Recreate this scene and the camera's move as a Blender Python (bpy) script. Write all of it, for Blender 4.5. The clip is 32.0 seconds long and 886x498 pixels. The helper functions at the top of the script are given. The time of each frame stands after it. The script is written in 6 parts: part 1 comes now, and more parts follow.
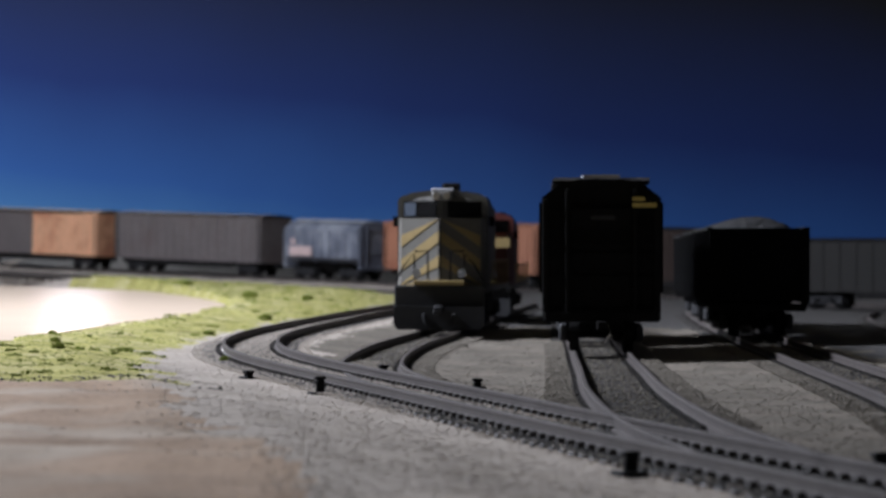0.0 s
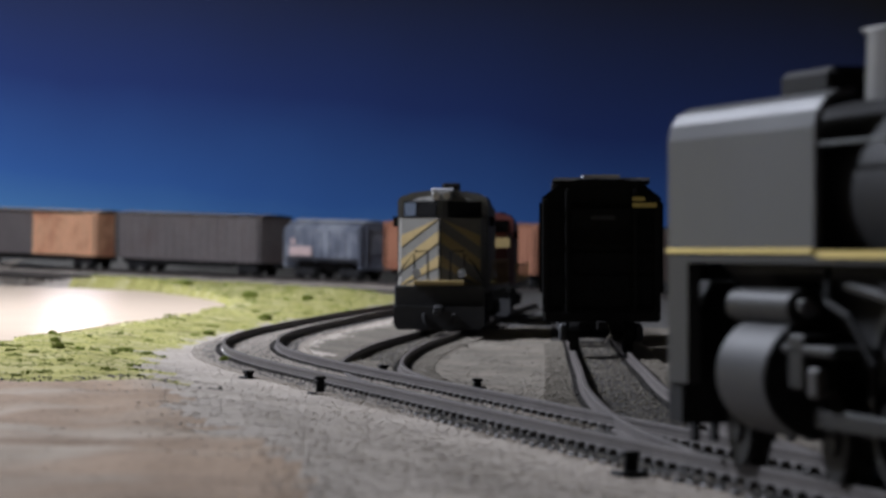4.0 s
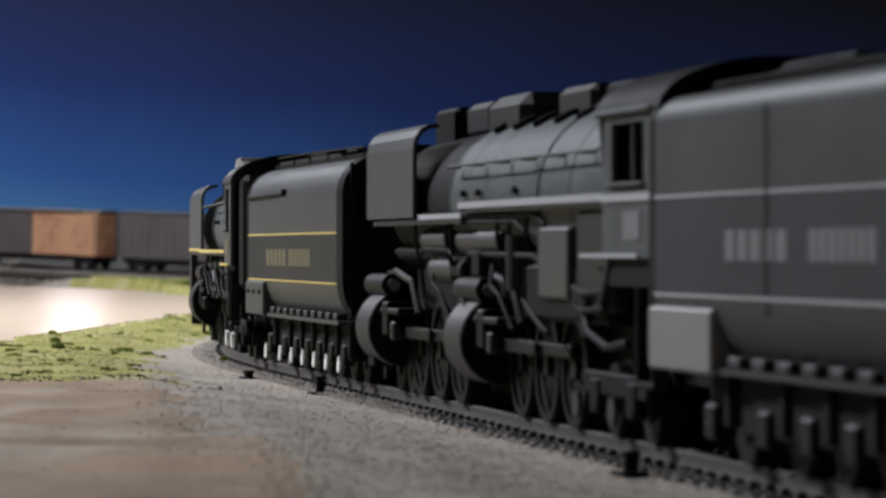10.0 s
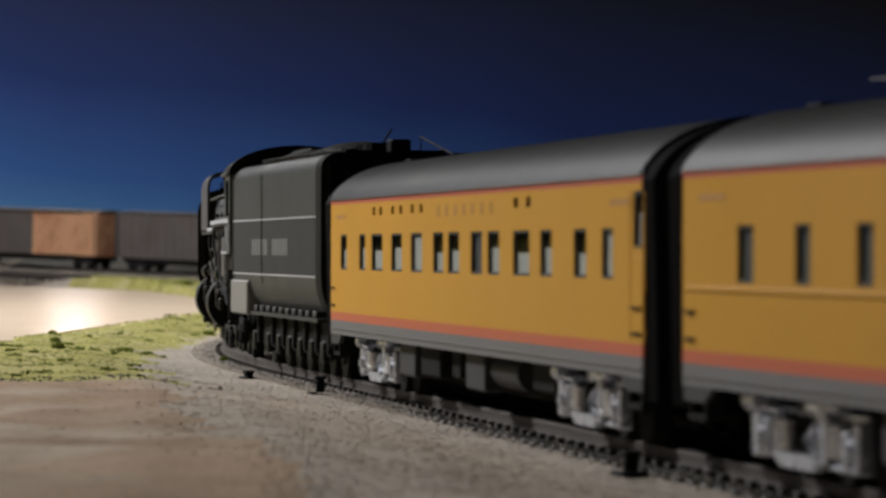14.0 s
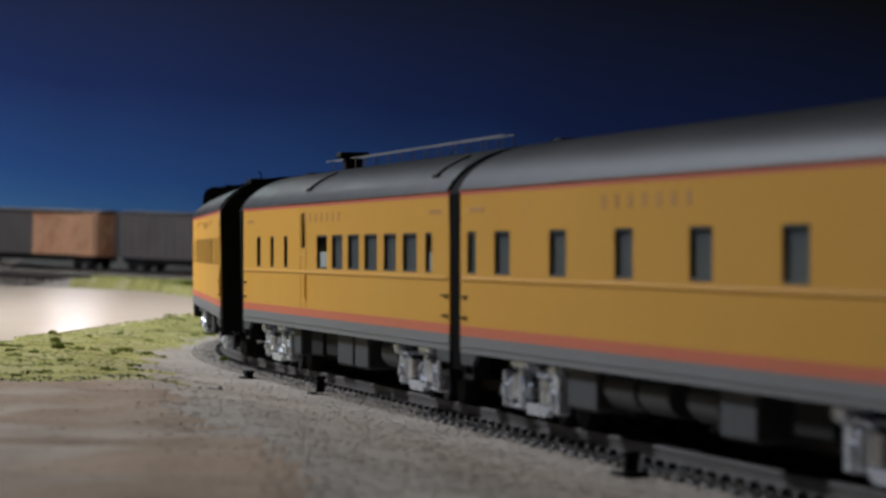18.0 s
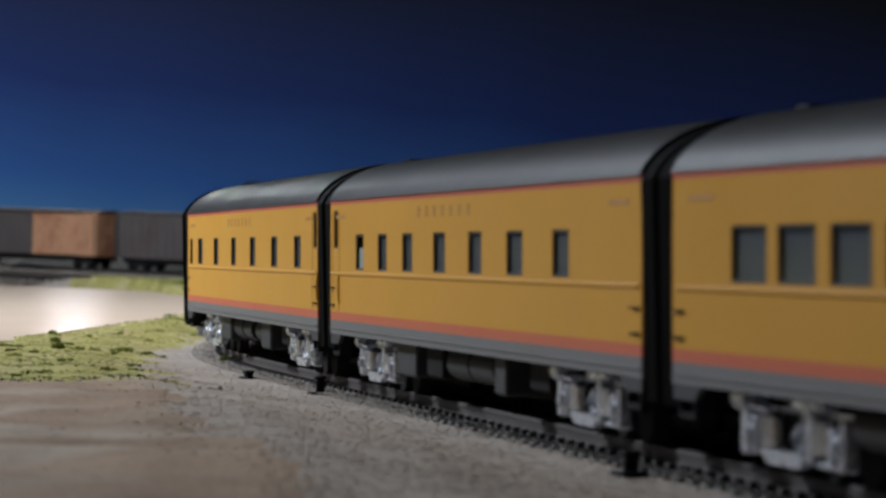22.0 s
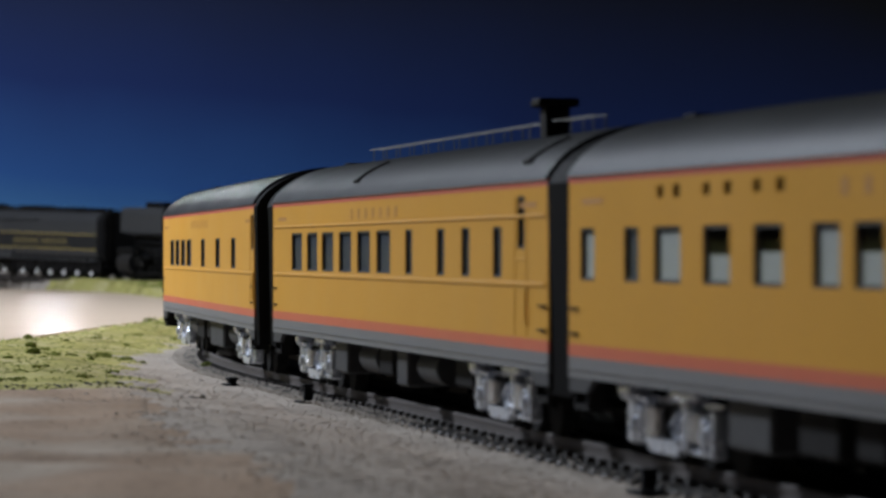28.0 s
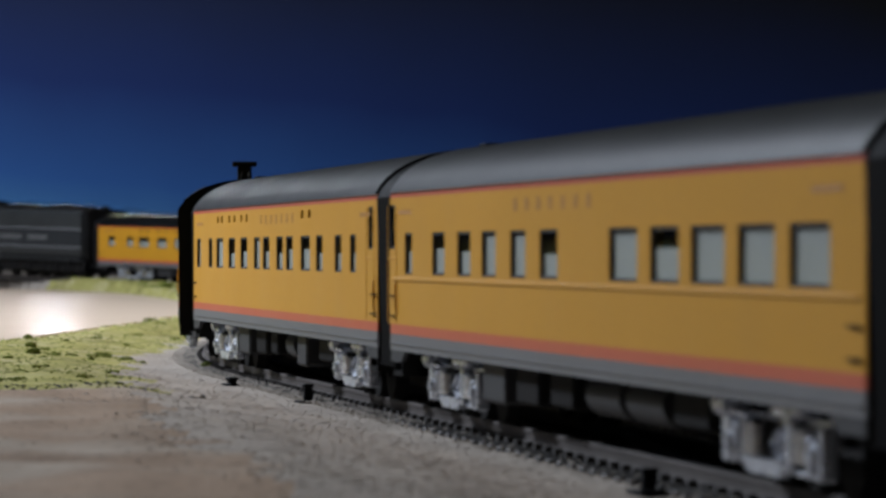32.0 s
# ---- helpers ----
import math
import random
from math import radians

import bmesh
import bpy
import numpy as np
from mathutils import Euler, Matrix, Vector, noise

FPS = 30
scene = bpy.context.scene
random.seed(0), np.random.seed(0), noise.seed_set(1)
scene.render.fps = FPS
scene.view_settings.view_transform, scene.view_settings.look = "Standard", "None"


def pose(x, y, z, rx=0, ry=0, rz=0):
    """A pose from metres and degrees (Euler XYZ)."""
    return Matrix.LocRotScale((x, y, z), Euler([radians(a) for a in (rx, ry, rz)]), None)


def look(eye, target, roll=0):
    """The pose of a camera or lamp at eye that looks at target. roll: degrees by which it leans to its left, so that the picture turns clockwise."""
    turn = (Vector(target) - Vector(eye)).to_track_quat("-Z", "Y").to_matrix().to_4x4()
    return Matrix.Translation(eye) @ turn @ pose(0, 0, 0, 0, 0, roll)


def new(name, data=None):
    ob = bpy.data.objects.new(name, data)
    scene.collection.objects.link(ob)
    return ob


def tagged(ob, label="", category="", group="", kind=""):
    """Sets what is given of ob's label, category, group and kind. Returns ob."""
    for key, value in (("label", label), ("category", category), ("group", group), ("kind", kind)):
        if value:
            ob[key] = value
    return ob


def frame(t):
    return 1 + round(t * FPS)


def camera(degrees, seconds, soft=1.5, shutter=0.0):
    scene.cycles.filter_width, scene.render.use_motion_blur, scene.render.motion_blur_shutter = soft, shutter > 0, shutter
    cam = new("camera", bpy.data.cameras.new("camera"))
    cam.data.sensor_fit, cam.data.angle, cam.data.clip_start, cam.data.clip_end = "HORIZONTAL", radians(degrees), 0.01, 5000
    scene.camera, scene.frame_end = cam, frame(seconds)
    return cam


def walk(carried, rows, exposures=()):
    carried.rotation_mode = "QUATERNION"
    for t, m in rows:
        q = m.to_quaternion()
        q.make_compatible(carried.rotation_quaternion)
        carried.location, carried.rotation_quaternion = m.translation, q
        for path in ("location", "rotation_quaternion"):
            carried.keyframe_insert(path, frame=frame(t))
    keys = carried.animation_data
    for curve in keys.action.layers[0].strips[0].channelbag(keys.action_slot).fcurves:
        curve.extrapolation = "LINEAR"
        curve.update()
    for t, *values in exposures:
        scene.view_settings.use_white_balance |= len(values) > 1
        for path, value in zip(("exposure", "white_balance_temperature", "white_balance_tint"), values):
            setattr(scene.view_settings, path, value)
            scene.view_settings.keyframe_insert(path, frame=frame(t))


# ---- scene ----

# A model railway in HO scale (1:87): metres are those of the real layout, parts are drawn in millimetres.
cam = camera(13.15, 32.0, soft=2.7, shutter=0.5)
cam.data.dof.use_dof = True
cam.data.dof.focus_distance = 0.93
cam.data.dof.aperture_fstop = 84.0
EYE = 0.02824
walk(cam, [
    (0.0, pose(0, 0, EYE, 90, 0, 0)),
    (12.0, pose(0, 0, EYE, 90, 0, 0)),
    (23.0, pose(0, 0, EYE, 90, 0, 0)),
    (23.3, pose(0, 0, EYE, 90, 0, 0)),
    (23.5, pose(-0.0006, 0.0080, EYE, 90.006, 0, -0.062)),
    (23.8, pose(-0.0027, 0.0357, EYE - 0.0002, 90.029, 0, -0.275)),
    (24.0, pose(-0.0030, 0.0399, EYE - 0.0002, 90.032, 0, -0.308)),
    (24.3, pose(-0.0030, 0.0399, EYE - 0.0002, 90.032, 0, -0.308)),
    (28.0, pose(-0.0030, 0.0399, EYE - 0.0002, 90.032, 0, -0.308)),
    (32.0, pose(-0.0030, 0.0399, EYE - 0.0002, 90.032, 0, -0.308)),
], [(0.0, 0.12, 5900, 12), (4.5, 0.08, 5950, 12), (7.0, -0.14, 6050, 12), (9.0, -0.17, 6120, 11), (11.0, -0.21, 6420, 10), (13.0, -0.31, 6950, 10), (14.5, -0.40, 6720, 9), (17.0, -0.53, 6120, 8), (22.0, -0.56, 6000, 8), (32.0, -0.53, 5860, 8)])

# ---------------------------------------------------------------- light
world = bpy.data.worlds.new("world")
scene.world = world
world.use_nodes = True
world.node_tree.nodes["Background"].inputs[0].default_value = (0.55, 0.60, 0.70, 1)
world.node_tree.nodes["Background"].inputs[1].default_value = 0.053
scene.view_settings.exposure = 0.0


def area_lamp(name, eye, target, w, h, watts, colour):
    data = bpy.data.lights.new(name, "AREA")
    data.shape, data.size, data.size_y = "RECTANGLE", w, h
    data.energy, data.color = watts, colour
    ob = new(name, data)
    ob.matrix_world = look(eye, target)
    return ob


# a shaded lamp beside the layout; unseen and added: a fill lamp farther back, a lamp aimed to glint on the pond,
# and a small lamp low behind the storage track that washes the backdrop
area_lamp("room_lamp", (-0.95, 1.50, 0.80), (-0.35, 1.2, 0), 0.24, 0.14, 37, (0.965, 0.975, 1.02))
# unseen fill lamp, added to brighten the freight cars
area_lamp("far_fill_lamp", (-0.90, 2.40, 0.90), (-0.40, 2.8, 0), 0.24, 0.14, 9, (0.965, 0.975, 1.02))
area_lamp("backdrop_lamp", (-0.68, 3.85, 0.42), (-0.68, 4.5, 0.02), 0.70, 0.06, 2.75, (1.0, 0.98, 0.95))
# unseen lamp, added and aimed so that its glint lands on the pond
area_lamp("pond_glint_lamp", (-0.408, 4.25, 0.36), (-0.25, 1.9, 0.0), 0.045, 0.045, 3.4, (1.0, 0.97, 0.92))


# ---------------------------------------------------------------- materials
def mat(name, colour, rough=0.6, metal=0.0, grain=400.0, vary=0.18, bump=0.15, coarse=30.0, dirt=None, dirt_amount=0.0, island=0.0, obrand=0.0, spec=0.4):
    m = bpy.data.materials.new(name)
    m.use_nodes = True
    nt = m.node_tree
    b = nt.nodes["Principled BSDF"]
    b.inputs["Metallic"].default_value = metal
    b.inputs["Specular IOR Level"].default_value = spec
    tc = nt.nodes.new("ShaderNodeTexCoord")

    def noise_tex(scale, detail=4.0):
        n = nt.nodes.new("ShaderNodeTexNoise")
        n.inputs["Scale"].default_value, n.inputs["Detail"].default_value = scale, detail
        nt.links.new(tc.outputs["Object"], n.inputs["Vector"])
        return n

    fine, wide = noise_tex(grain), noise_tex(coarse, 3.0)
    mixv = nt.nodes.new("ShaderNodeMath")
    mixv.operation = "ADD"
    nt.links.new(fine.outputs[0], mixv.inputs[0])
    nt.links.new(wide.outputs[0], mixv.inputs[1])
    last = mixv.outputs[0]
    if island or obrand:
        src = nt.nodes.new("ShaderNodeNewGeometry") if island else nt.nodes.new("ShaderNodeObjectInfo")
        k = nt.nodes.new("ShaderNodeMath")
        k.operation = "MULTIPLY_ADD"
        nt.links.new(src.outputs["Random Per Island" if island else "Random"], k.inputs[0])
        k.inputs[1].default_value = island or obrand
        nt.links.new(last, k.inputs[2])
        last = k.outputs[0]
    extra = island or obrand
    rng = nt.nodes.new("ShaderNodeMapRange")
    rng.inputs["From Min"].default_value, rng.inputs["From Max"].default_value = 0.6, 1.4 + extra
    rng.inputs["To Min"].default_value, rng.inputs["To Max"].default_value = 1 - vary, 1 + vary
    nt.links.new(last, rng.inputs["Value"])
    mul = nt.nodes.new("ShaderNodeMix")
    mul.data_type, mul.blend_type = "RGBA", "MULTIPLY"
    mul.inputs["Factor"].default_value = 1.0
    mul.inputs["A"].default_value = (*colour, 1)
    nt.links.new(rng.outputs[0], mul.inputs["B"])
    out = mul.outputs["Result"]
    if dirt:
        r2 = nt.nodes.new("ShaderNodeMapRange")
        r2.inputs["From Min"].default_value, r2.inputs["From Max"].default_value = 0.48, 0.68
        r2.inputs["To Max"].default_value = dirt_amount
        big = noise_tex(coarse * 1.7, 6.0)
        nt.links.new(big.outputs[0], r2.inputs["Value"])
        d = nt.nodes.new("ShaderNodeMix")
        d.data_type = "RGBA"
        nt.links.new(r2.outputs[0], d.inputs["Factor"])
        nt.links.new(out, d.inputs["A"])
        d.inputs["B"].default_value = (*dirt, 1)
        out = d.outputs["Result"]
    nt.links.new(out, b.inputs["Base Color"])
    rr = nt.nodes.new("ShaderNodeMapRange")
    rr.inputs["To Min"].default_value, rr.inputs["To Max"].default_value = max(0.03, rough - 0.1), min(1, rough + 0.1)
    nt.links.new(wide.outputs[0], rr.inputs["Value"])
    nt.links.new(rr.outputs[0], b.inputs["Roughness"])
    if bump:
        bp = nt.nodes.new("ShaderNodeBump")
        bp.inputs["Strength"].default_value, bp.inputs["Distance"].default_value = bump, 0.0004
        nt.links.new(fine.outputs[0], bp.inputs["Height"])
        nt.links.new(bp.outputs[0], b.inputs["Normal"])
    return m


def glass_mat(name, tint, rough=0.03):
    m = bpy.data.materials.new(name)
    m.use_nodes = True
    nt = m.node_tree
    out = nt.nodes["Material Output"]
    nt.nodes.remove(nt.nodes["Principled BSDF"])
    tr, gl, lw, fr, mx = (nt.nodes.new("ShaderNode" + k) for k in ("BsdfTransparent", "BsdfGlossy", "LayerWeight", "Math", "MixShader"))
    tr.inputs[0].default_value = (*tint, 1)
    gl.inputs["Roughness"].default_value = rough
    lw.inputs["Blend"].default_value = 0.5
    fr.operation = "POWER"
    fr.inputs[1].default_value = 5.0
    nt.links.new(lw.outputs["Facing"], fr.inputs[0])
    low = nt.nodes.new("ShaderNodeMath")
    low.operation = "MULTIPLY"
    low.inputs[1].default_value = 0.1
    nt.links.new(fr.outputs[0], low.inputs[0])
    nt.links.new(low.outputs[0], mx.inputs[0])
    nt.links.new(tr.outputs[0], mx.inputs[1])
    nt.links.new(gl.outputs[0], mx.inputs[2])
    nt.links.new(mx.outputs[0], out.inputs[0])
    return m


YELLOW = mat("yellow_paint", (0.515, 0.253, 0.016), 0.45, grain=900, vary=0.05, bump=0.04, coarse=25, dirt=(0.40, 0.20, 0.03), dirt_amount=0.12, spec=0.2)
STRIPE_RED = mat("red_stripe_paint", (0.44, 0.075, 0.04), 0.45, vary=0.08, bump=0.03)
STRIPE_ORANGE = mat("orange_red_stripe_paint", (0.45, 0.088, 0.036), 0.45, vary=0.08, bump=0.03)
SILL_GREY = mat("grey_sill_paint", (0.12, 0.12, 0.125), 0.5, vary=0.1, bump=0.05)
ROOF_GREY = mat("silver_grey_roof_paint", (0.0092, 0.0102, 0.0108), 0.46, metal=0.42, vary=0.2, bump=0.03, coarse=20, spec=0.06)
BLACK = mat("black_plastic", (0.010, 0.010, 0.0105), 0.6, vary=0.3, bump=0.1, spec=0.04)
UNDER = mat("underbody_black", (0.014, 0.0135, 0.0135), 0.65, vary=0.3, bump=0.1, spec=0.04)
UNDER_GREY = mat("underbody_grey", (0.032, 0.032, 0.034), 0.6, spec=0.2, vary=0.25, bump=0.1)
# matt white that stands for light glinting on wheels
GLINT_WHITE = mat("white_wheel_glint", (0.92, 0.92, 0.92), 0.3, vary=0.05, bump=0.0)
SILVER = mat("silver_truck_paint", (0.52, 0.55, 0.62), 0.28, metal=0.6, vary=0.15, bump=0.04, coarse=200)
WHEEL_DARK = mat("dark_wheel_steel", (0.0085, 0.0083, 0.008), 0.5, spec=0.1, vary=0.3, bump=0.1)
CHROME = mat("bright_nickel", (0.75, 0.74, 0.72), 0.2, metal=1.0, vary=0.1, bump=0.05)
PANE = glass_mat("window_glass", (0.82, 0.85, 0.88))
# sheet behind the glass: dim interior and blue reflection put into its colour
PANE_BACKING = mat("dark_pane_backing", (0.017, 0.021, 0.030), 0.6, vary=0.25, bump=0.05)
BLIND = mat("cream_blind", (0.43, 0.415, 0.35), 0.7, vary=0.08, bump=0.05)
INTERIOR = mat("drab_interior", (0.26, 0.25, 0.21), 0.7, vary=0.2)
LOCO_GREY = mat("loco_grey_paint", (0.041, 0.042, 0.045), 0.46, spec=0.22, vary=0.08, bump=0.03, coarse=22)
LOCO_DARK = mat("loco_dark_grey_paint", (0.022, 0.022, 0.023), 0.5, spec=0.10, vary=0.1, bump=0.05, coarse=22)
BOILER_GREY = mat("boiler_graphite_paint", (0.062, 0.067, 0.070), 0.55, metal=0.05, spec=0.10, vary=0.3, bump=0.08, coarse=70)
LINE_YELLOW = mat("yellow_lining", (0.55, 0.42, 0.12), 0.45, vary=0.08, bump=0.03)
LINE_WHITE = mat("silver_lining", (0.35, 0.36, 0.39), 0.4, vary=0.08, bump=0.03)
LETTER_TAN = mat("faded_tan_lettering", (0.11, 0.088, 0.035), 0.6, vary=0.15, bump=0.03)
TANK_METAL = mat("dull_metal_tank", (0.030, 0.028, 0.027), 0.5, metal=0.3, spec=0.2, vary=0.2, bump=0.1)
TENDER_GREY = mat("weathered_tender_grey", (0.034, 0.037, 0.039), 0.5, spec=0.14, vary=0.2, bump=0.04, coarse=30, dirt=(0.025, 0.026, 0.027), dirt_amount=0.6)
TENDER_DARK = mat("weathered_tender_dark_grey", (0.026, 0.028, 0.031), 0.6, spec=0.1, vary=0.2, bump=0.06, coarse=30)
LETTER_GREY = mat("silver_lettering", (0.11, 0.112, 0.115), 0.6, vary=0.15, bump=0.03)
LETTER_RED = mat("dull_red_lettering", (0.37, 0.17, 0.03), 0.55, vary=0.2, bump=0.03)
RAIL_STEEL = mat("nickel_silver_rail", (0.068, 0.059, 0.055), 0.55, spec=0.2, metal=0.1, vary=0.25, bump=0.1, coarse=80)
TIE_BROWN = mat("dark_tie_plastic", (0.032, 0.028, 0.025), 0.7, vary=0.35, bump=0.2, obrand=0.3)
SAND = mat("tan_brown_earth", (0.305, 0.224, 0.160), 0.85, grain=700, vary=0.35, bump=0.18, coarse=14, dirt=(0.43, 0.37, 0.30), dirt_amount=0.8, spec=0.04)
GRAVEL = mat("grey_ballast", (0.36, 0.317, 0.273), 0.9, grain=900, vary=0.3, bump=0.3, coarse=25, dirt=(0.30, 0.26, 0.215), dirt_amount=0.4, spec=0.04)
STONE = mat("ballast_stone", (0.42, 0.374, 0.325), 0.85, grain=1200, vary=0.22, bump=0.3, island=1.0, spec=0.04)
# yard ballast and stones: the yard's shade is put into a darker colour
YARD_GRAVEL = mat("shaded_yard_ballast", (0.135, 0.12, 0.10), 0.9, grain=900, vary=0.35, bump=0.3, coarse=25, dirt=(0.20, 0.17, 0.14), dirt_amount=0.5, spec=0.04)
YARD_STONE = mat("shaded_yard_stone", (0.17, 0.152, 0.127), 0.85, grain=1200, vary=0.35, bump=0.3, island=1.0, spec=0.04)
TURF = mat("green_turf", (0.30, 0.28, 0.095), 0.9, grain=600, vary=0.45, bump=0.3, coarse=40, dirt=(0.45, 0.40, 0.22), dirt_amount=0.8, spec=0.04)
TUFT = mat("green_foam_turf", (0.20, 0.222, 0.055), 0.9, grain=900, vary=0.55, bump=0.4, island=1.0, spec=0.04)
BUSH = mat("dark_green_foam", (0.16, 0.19, 0.04), 0.9, grain=900, vary=0.5, bump=0.4, island=0.8, spec=0.04)


def resin_mat(name, colour, gloss, rough):
    m = bpy.data.materials.new(name)
    m.use_nodes = True
    nt = m.node_tree
    nt.nodes.remove(nt.nodes["Principled BSDF"])
    df, gl, mx = (nt.nodes.new("ShaderNode" + k) for k in ("BsdfDiffuse", "BsdfGlossy", "MixShader"))
    tc, ns, cr = (nt.nodes.new("ShaderNode" + k) for k in ("TexCoord", "TexNoise", "ValToRGB"))
    ns.inputs["Scale"].default_value, ns.inputs["Detail"].default_value = 9.0, 5.0
    nt.links.new(tc.outputs["Object"], ns.inputs["Vector"])
    nt.links.new(ns.outputs[0], cr.inputs[0])
    cr.color_ramp.elements[0].color = (*[c * 0.90 for c in colour], 1)
    cr.color_ramp.elements[1].color = (*colour, 1)
    nt.links.new(cr.outputs[0], df.inputs[0])
    gl.inputs["Roughness"].default_value = rough
    ripple, bp = nt.nodes.new("ShaderNodeTexNoise"), nt.nodes.new("ShaderNodeBump")
    ripple.inputs["Scale"].default_value, ripple.inputs["Detail"].default_value = 26.0, 2.0
    nt.links.new(tc.outputs["Object"], ripple.inputs["Vector"])
    nt.links.new(ripple.outputs[0], bp.inputs["Height"])
    bp.inputs["Strength"].default_value, bp.inputs["Distance"].default_value = 0.4, 0.0012
    nt.links.new(bp.outputs[0], gl.inputs["Normal"])
    mx.inputs[0].default_value = gloss
    nt.links.new(df.outputs[0], mx.inputs[1])
    nt.links.new(gl.outputs[0], mx.inputs[2])
    nt.links.new(mx.outputs[0], nt.nodes["Material Output"].inputs[0])
    return m


WATER = resin_mat("cream_resin_water", (0.58, 0.465, 0.355), 0.12, 0.125)
# earth with the shade of the standing cars put into its colour
SHADED_EARTH = mat("shaded_earth", (0.035, 0.032, 0.03), 0.95, vary=0.3, bump=0.4)
COAL = mat("coal", (0.015, 0.015, 0.016), 0.5, vary=0.5, bump=0.6, grain=900)

# ---------------------------------------------------------------- mesh helpers (millimetres)
S = 0.001


def part(name, bm, material, parent, label=""):
    me = bm if isinstance(bm, bpy.types.Mesh) else None
    if me is None:
        bmesh.ops.recalc_face_normals(bm, faces=bm.faces)
        me = bpy.data.meshes.new(name)
        bm.to_mesh(me)
        bm.free()
        me.materials.append(material)
        me.transform(Matrix.Scale(S, 4))
    ob = new(name, me)
    ob.parent = parent
    if label:
        ob["label"] = label
    return ob


def at(ob, x, y, z, rz=0):
    ob.matrix_basis = pose(x * S, y * S, z * S, 0, 0, rz)
    return ob


def box(bm, x0, x1, y0, y1, z0, z1, bev=0.0):
    r = bmesh.ops.create_cube(bm, size=1)
    vs = r["verts"]
    for v in vs:
        v.co = Vector((x0 + (v.co.x + 0.5) * (x1 - x0), y0 + (v.co.y + 0.5) * (y1 - y0), z0 + (v.co.z + 0.5) * (z1 - z0)))
    if bev:
        es = list({e for v in vs for e in v.link_edges})
        bmesh.ops.bevel(bm, geom=es, offset=bev, segments=1, affect="EDGES")
    return bm


def boxes(*rows, bev=0.0):
    bm = bmesh.new()
    for r in rows:
        box(bm, *r, bev=bev)
    return bm


def cyl(bm, axis, c, r, length, seg=16, r2=None):
    rot = {"x": Matrix.Rotation(radians(90), 4, "Y"), "y": Matrix.Rotation(radians(-90), 4, "X"), "z": Matrix.Identity(4)}[axis]
    bmesh.ops.create_cone(bm, cap_ends=True, segments=seg, radius1=r, radius2=r if r2 is None else r2, depth=length, matrix=Matrix.Translation(c) @ rot)
    return bm


def prism(bm, prof, y0, y1, caps=True):
    a = [bm.verts.new((x, y0, z)) for x, z in prof]
    b = [bm.verts.new((x, y1, z)) for x, z in prof]
    n = len(prof)
    for i in range(n):
        j = (i + 1) % n
        bm.faces.new((a[i], a[j], b[j], b[i]))
    if caps:
        bm.faces.new(a)
        bm.faces.new(b[::-1])
    return bm


def tube(bm, pts, r, seg=6):
    rings = []
    for i, p in enumerate(pts):
        p = Vector(p)
        d = (Vector(pts[min(i + 1, len(pts) - 1)]) - Vector(pts[max(i - 1, 0)])).normalized()
        u = d.cross(Vector((0.31, 0.2, 1))).normalized()
        w = d.cross(u)
        rings.append([bm.verts.new(p + r * (math.cos(6.2832 * k / seg) * u + math.sin(6.2832 * k / seg) * w)) for k in range(seg)])
    for a, b in zip(rings, rings[1:]):
        for k in range(seg):
            bm.faces.new((a[k], a[(k + 1) % seg], b[(k + 1) % seg], b[k]))
    bm.faces.new(rings[0])
    bm.faces.new(rings[-1][::-1])
    return bm


def smooth(me_ob):
    flat = set()
    for p in me_ob.data.polygons:
        p.use_smooth = len(p.vertices) == 4
        if not p.use_smooth:
            flat.update(p.edge_keys)
    for e in me_ob.data.edges:
        if e.key in flat:
            e.use_edge_sharp = True
    return me_ob


def arch(bm, prof, y0, y1):
    """A vault over the open profile prof, closed by flat ends, with no floor."""
    a = [bm.verts.new((x, y0, z)) for x, z in prof]
    b = [bm.verts.new((x, y1, z)) for x, z in prof]
    for i in range(len(prof) - 1):
        bm.faces.new((a[i], a[i + 1], b[i + 1], b[i]))
    bm.faces.new(a[::-1])
    bm.faces.new(b)
    return bm


def side_panel(x, y0, y1, z0, z1, openings, thick):
    """A car side in the plane x, with openings (y0, y1, z0, z1) cut through it; thick points inwards."""
    bm = bmesh.new()
    ys = sorted({y0, y1, *[v for o in openings for v in o[:2]]})
    zs = sorted({z0, z1, *[v for o in openings for v in o[2:]]})
    inside = lambda y, z: any(o[0] < y < o[1] and o[2] < z < o[3] for o in openings)
    vert = {}

    def v(k, y, z):
        if (k, y, z) not in vert:
            vert[k, y, z] = bm.verts.new((x + (thick if k else 0), y, z))
        return vert[k, y, z]

    solid = {}
    for i in range(len(ys) - 1):
        for j in range(len(zs) - 1):
            solid[i, j] = not inside((ys[i] + ys[i + 1]) / 2, (zs[j] + zs[j + 1]) / 2)
    for (i, j), full in solid.items():
        if not full:
            continue
        q = [(ys[i], zs[j]), (ys[i + 1], zs[j]), (ys[i + 1], zs[j + 1]), (ys[i], zs[j + 1])]
        for k in (0, 1):
            bm.faces.new([v(k, *p) for p in q])
        for (di, dj), (a, b) in (((0, -1), (0, 1)), ((1, 0), (1, 2)), ((0, 1), (2, 3)), ((-1, 0), (3, 0))):
            if not solid.get((i + di, j + dj), False):
                bm.faces.new((v(0, *q[a]), v(0, *q[b]), v(1, *q[b]), v(1, *q[a])))
    return bm


def thing(name, label, category, group="", m=None):
    ob = new(name)
    ob.empty_display_size = 0.01
    tagged(ob, label, category, group)
    if m is not None:
        ob.matrix_basis = m
    return ob


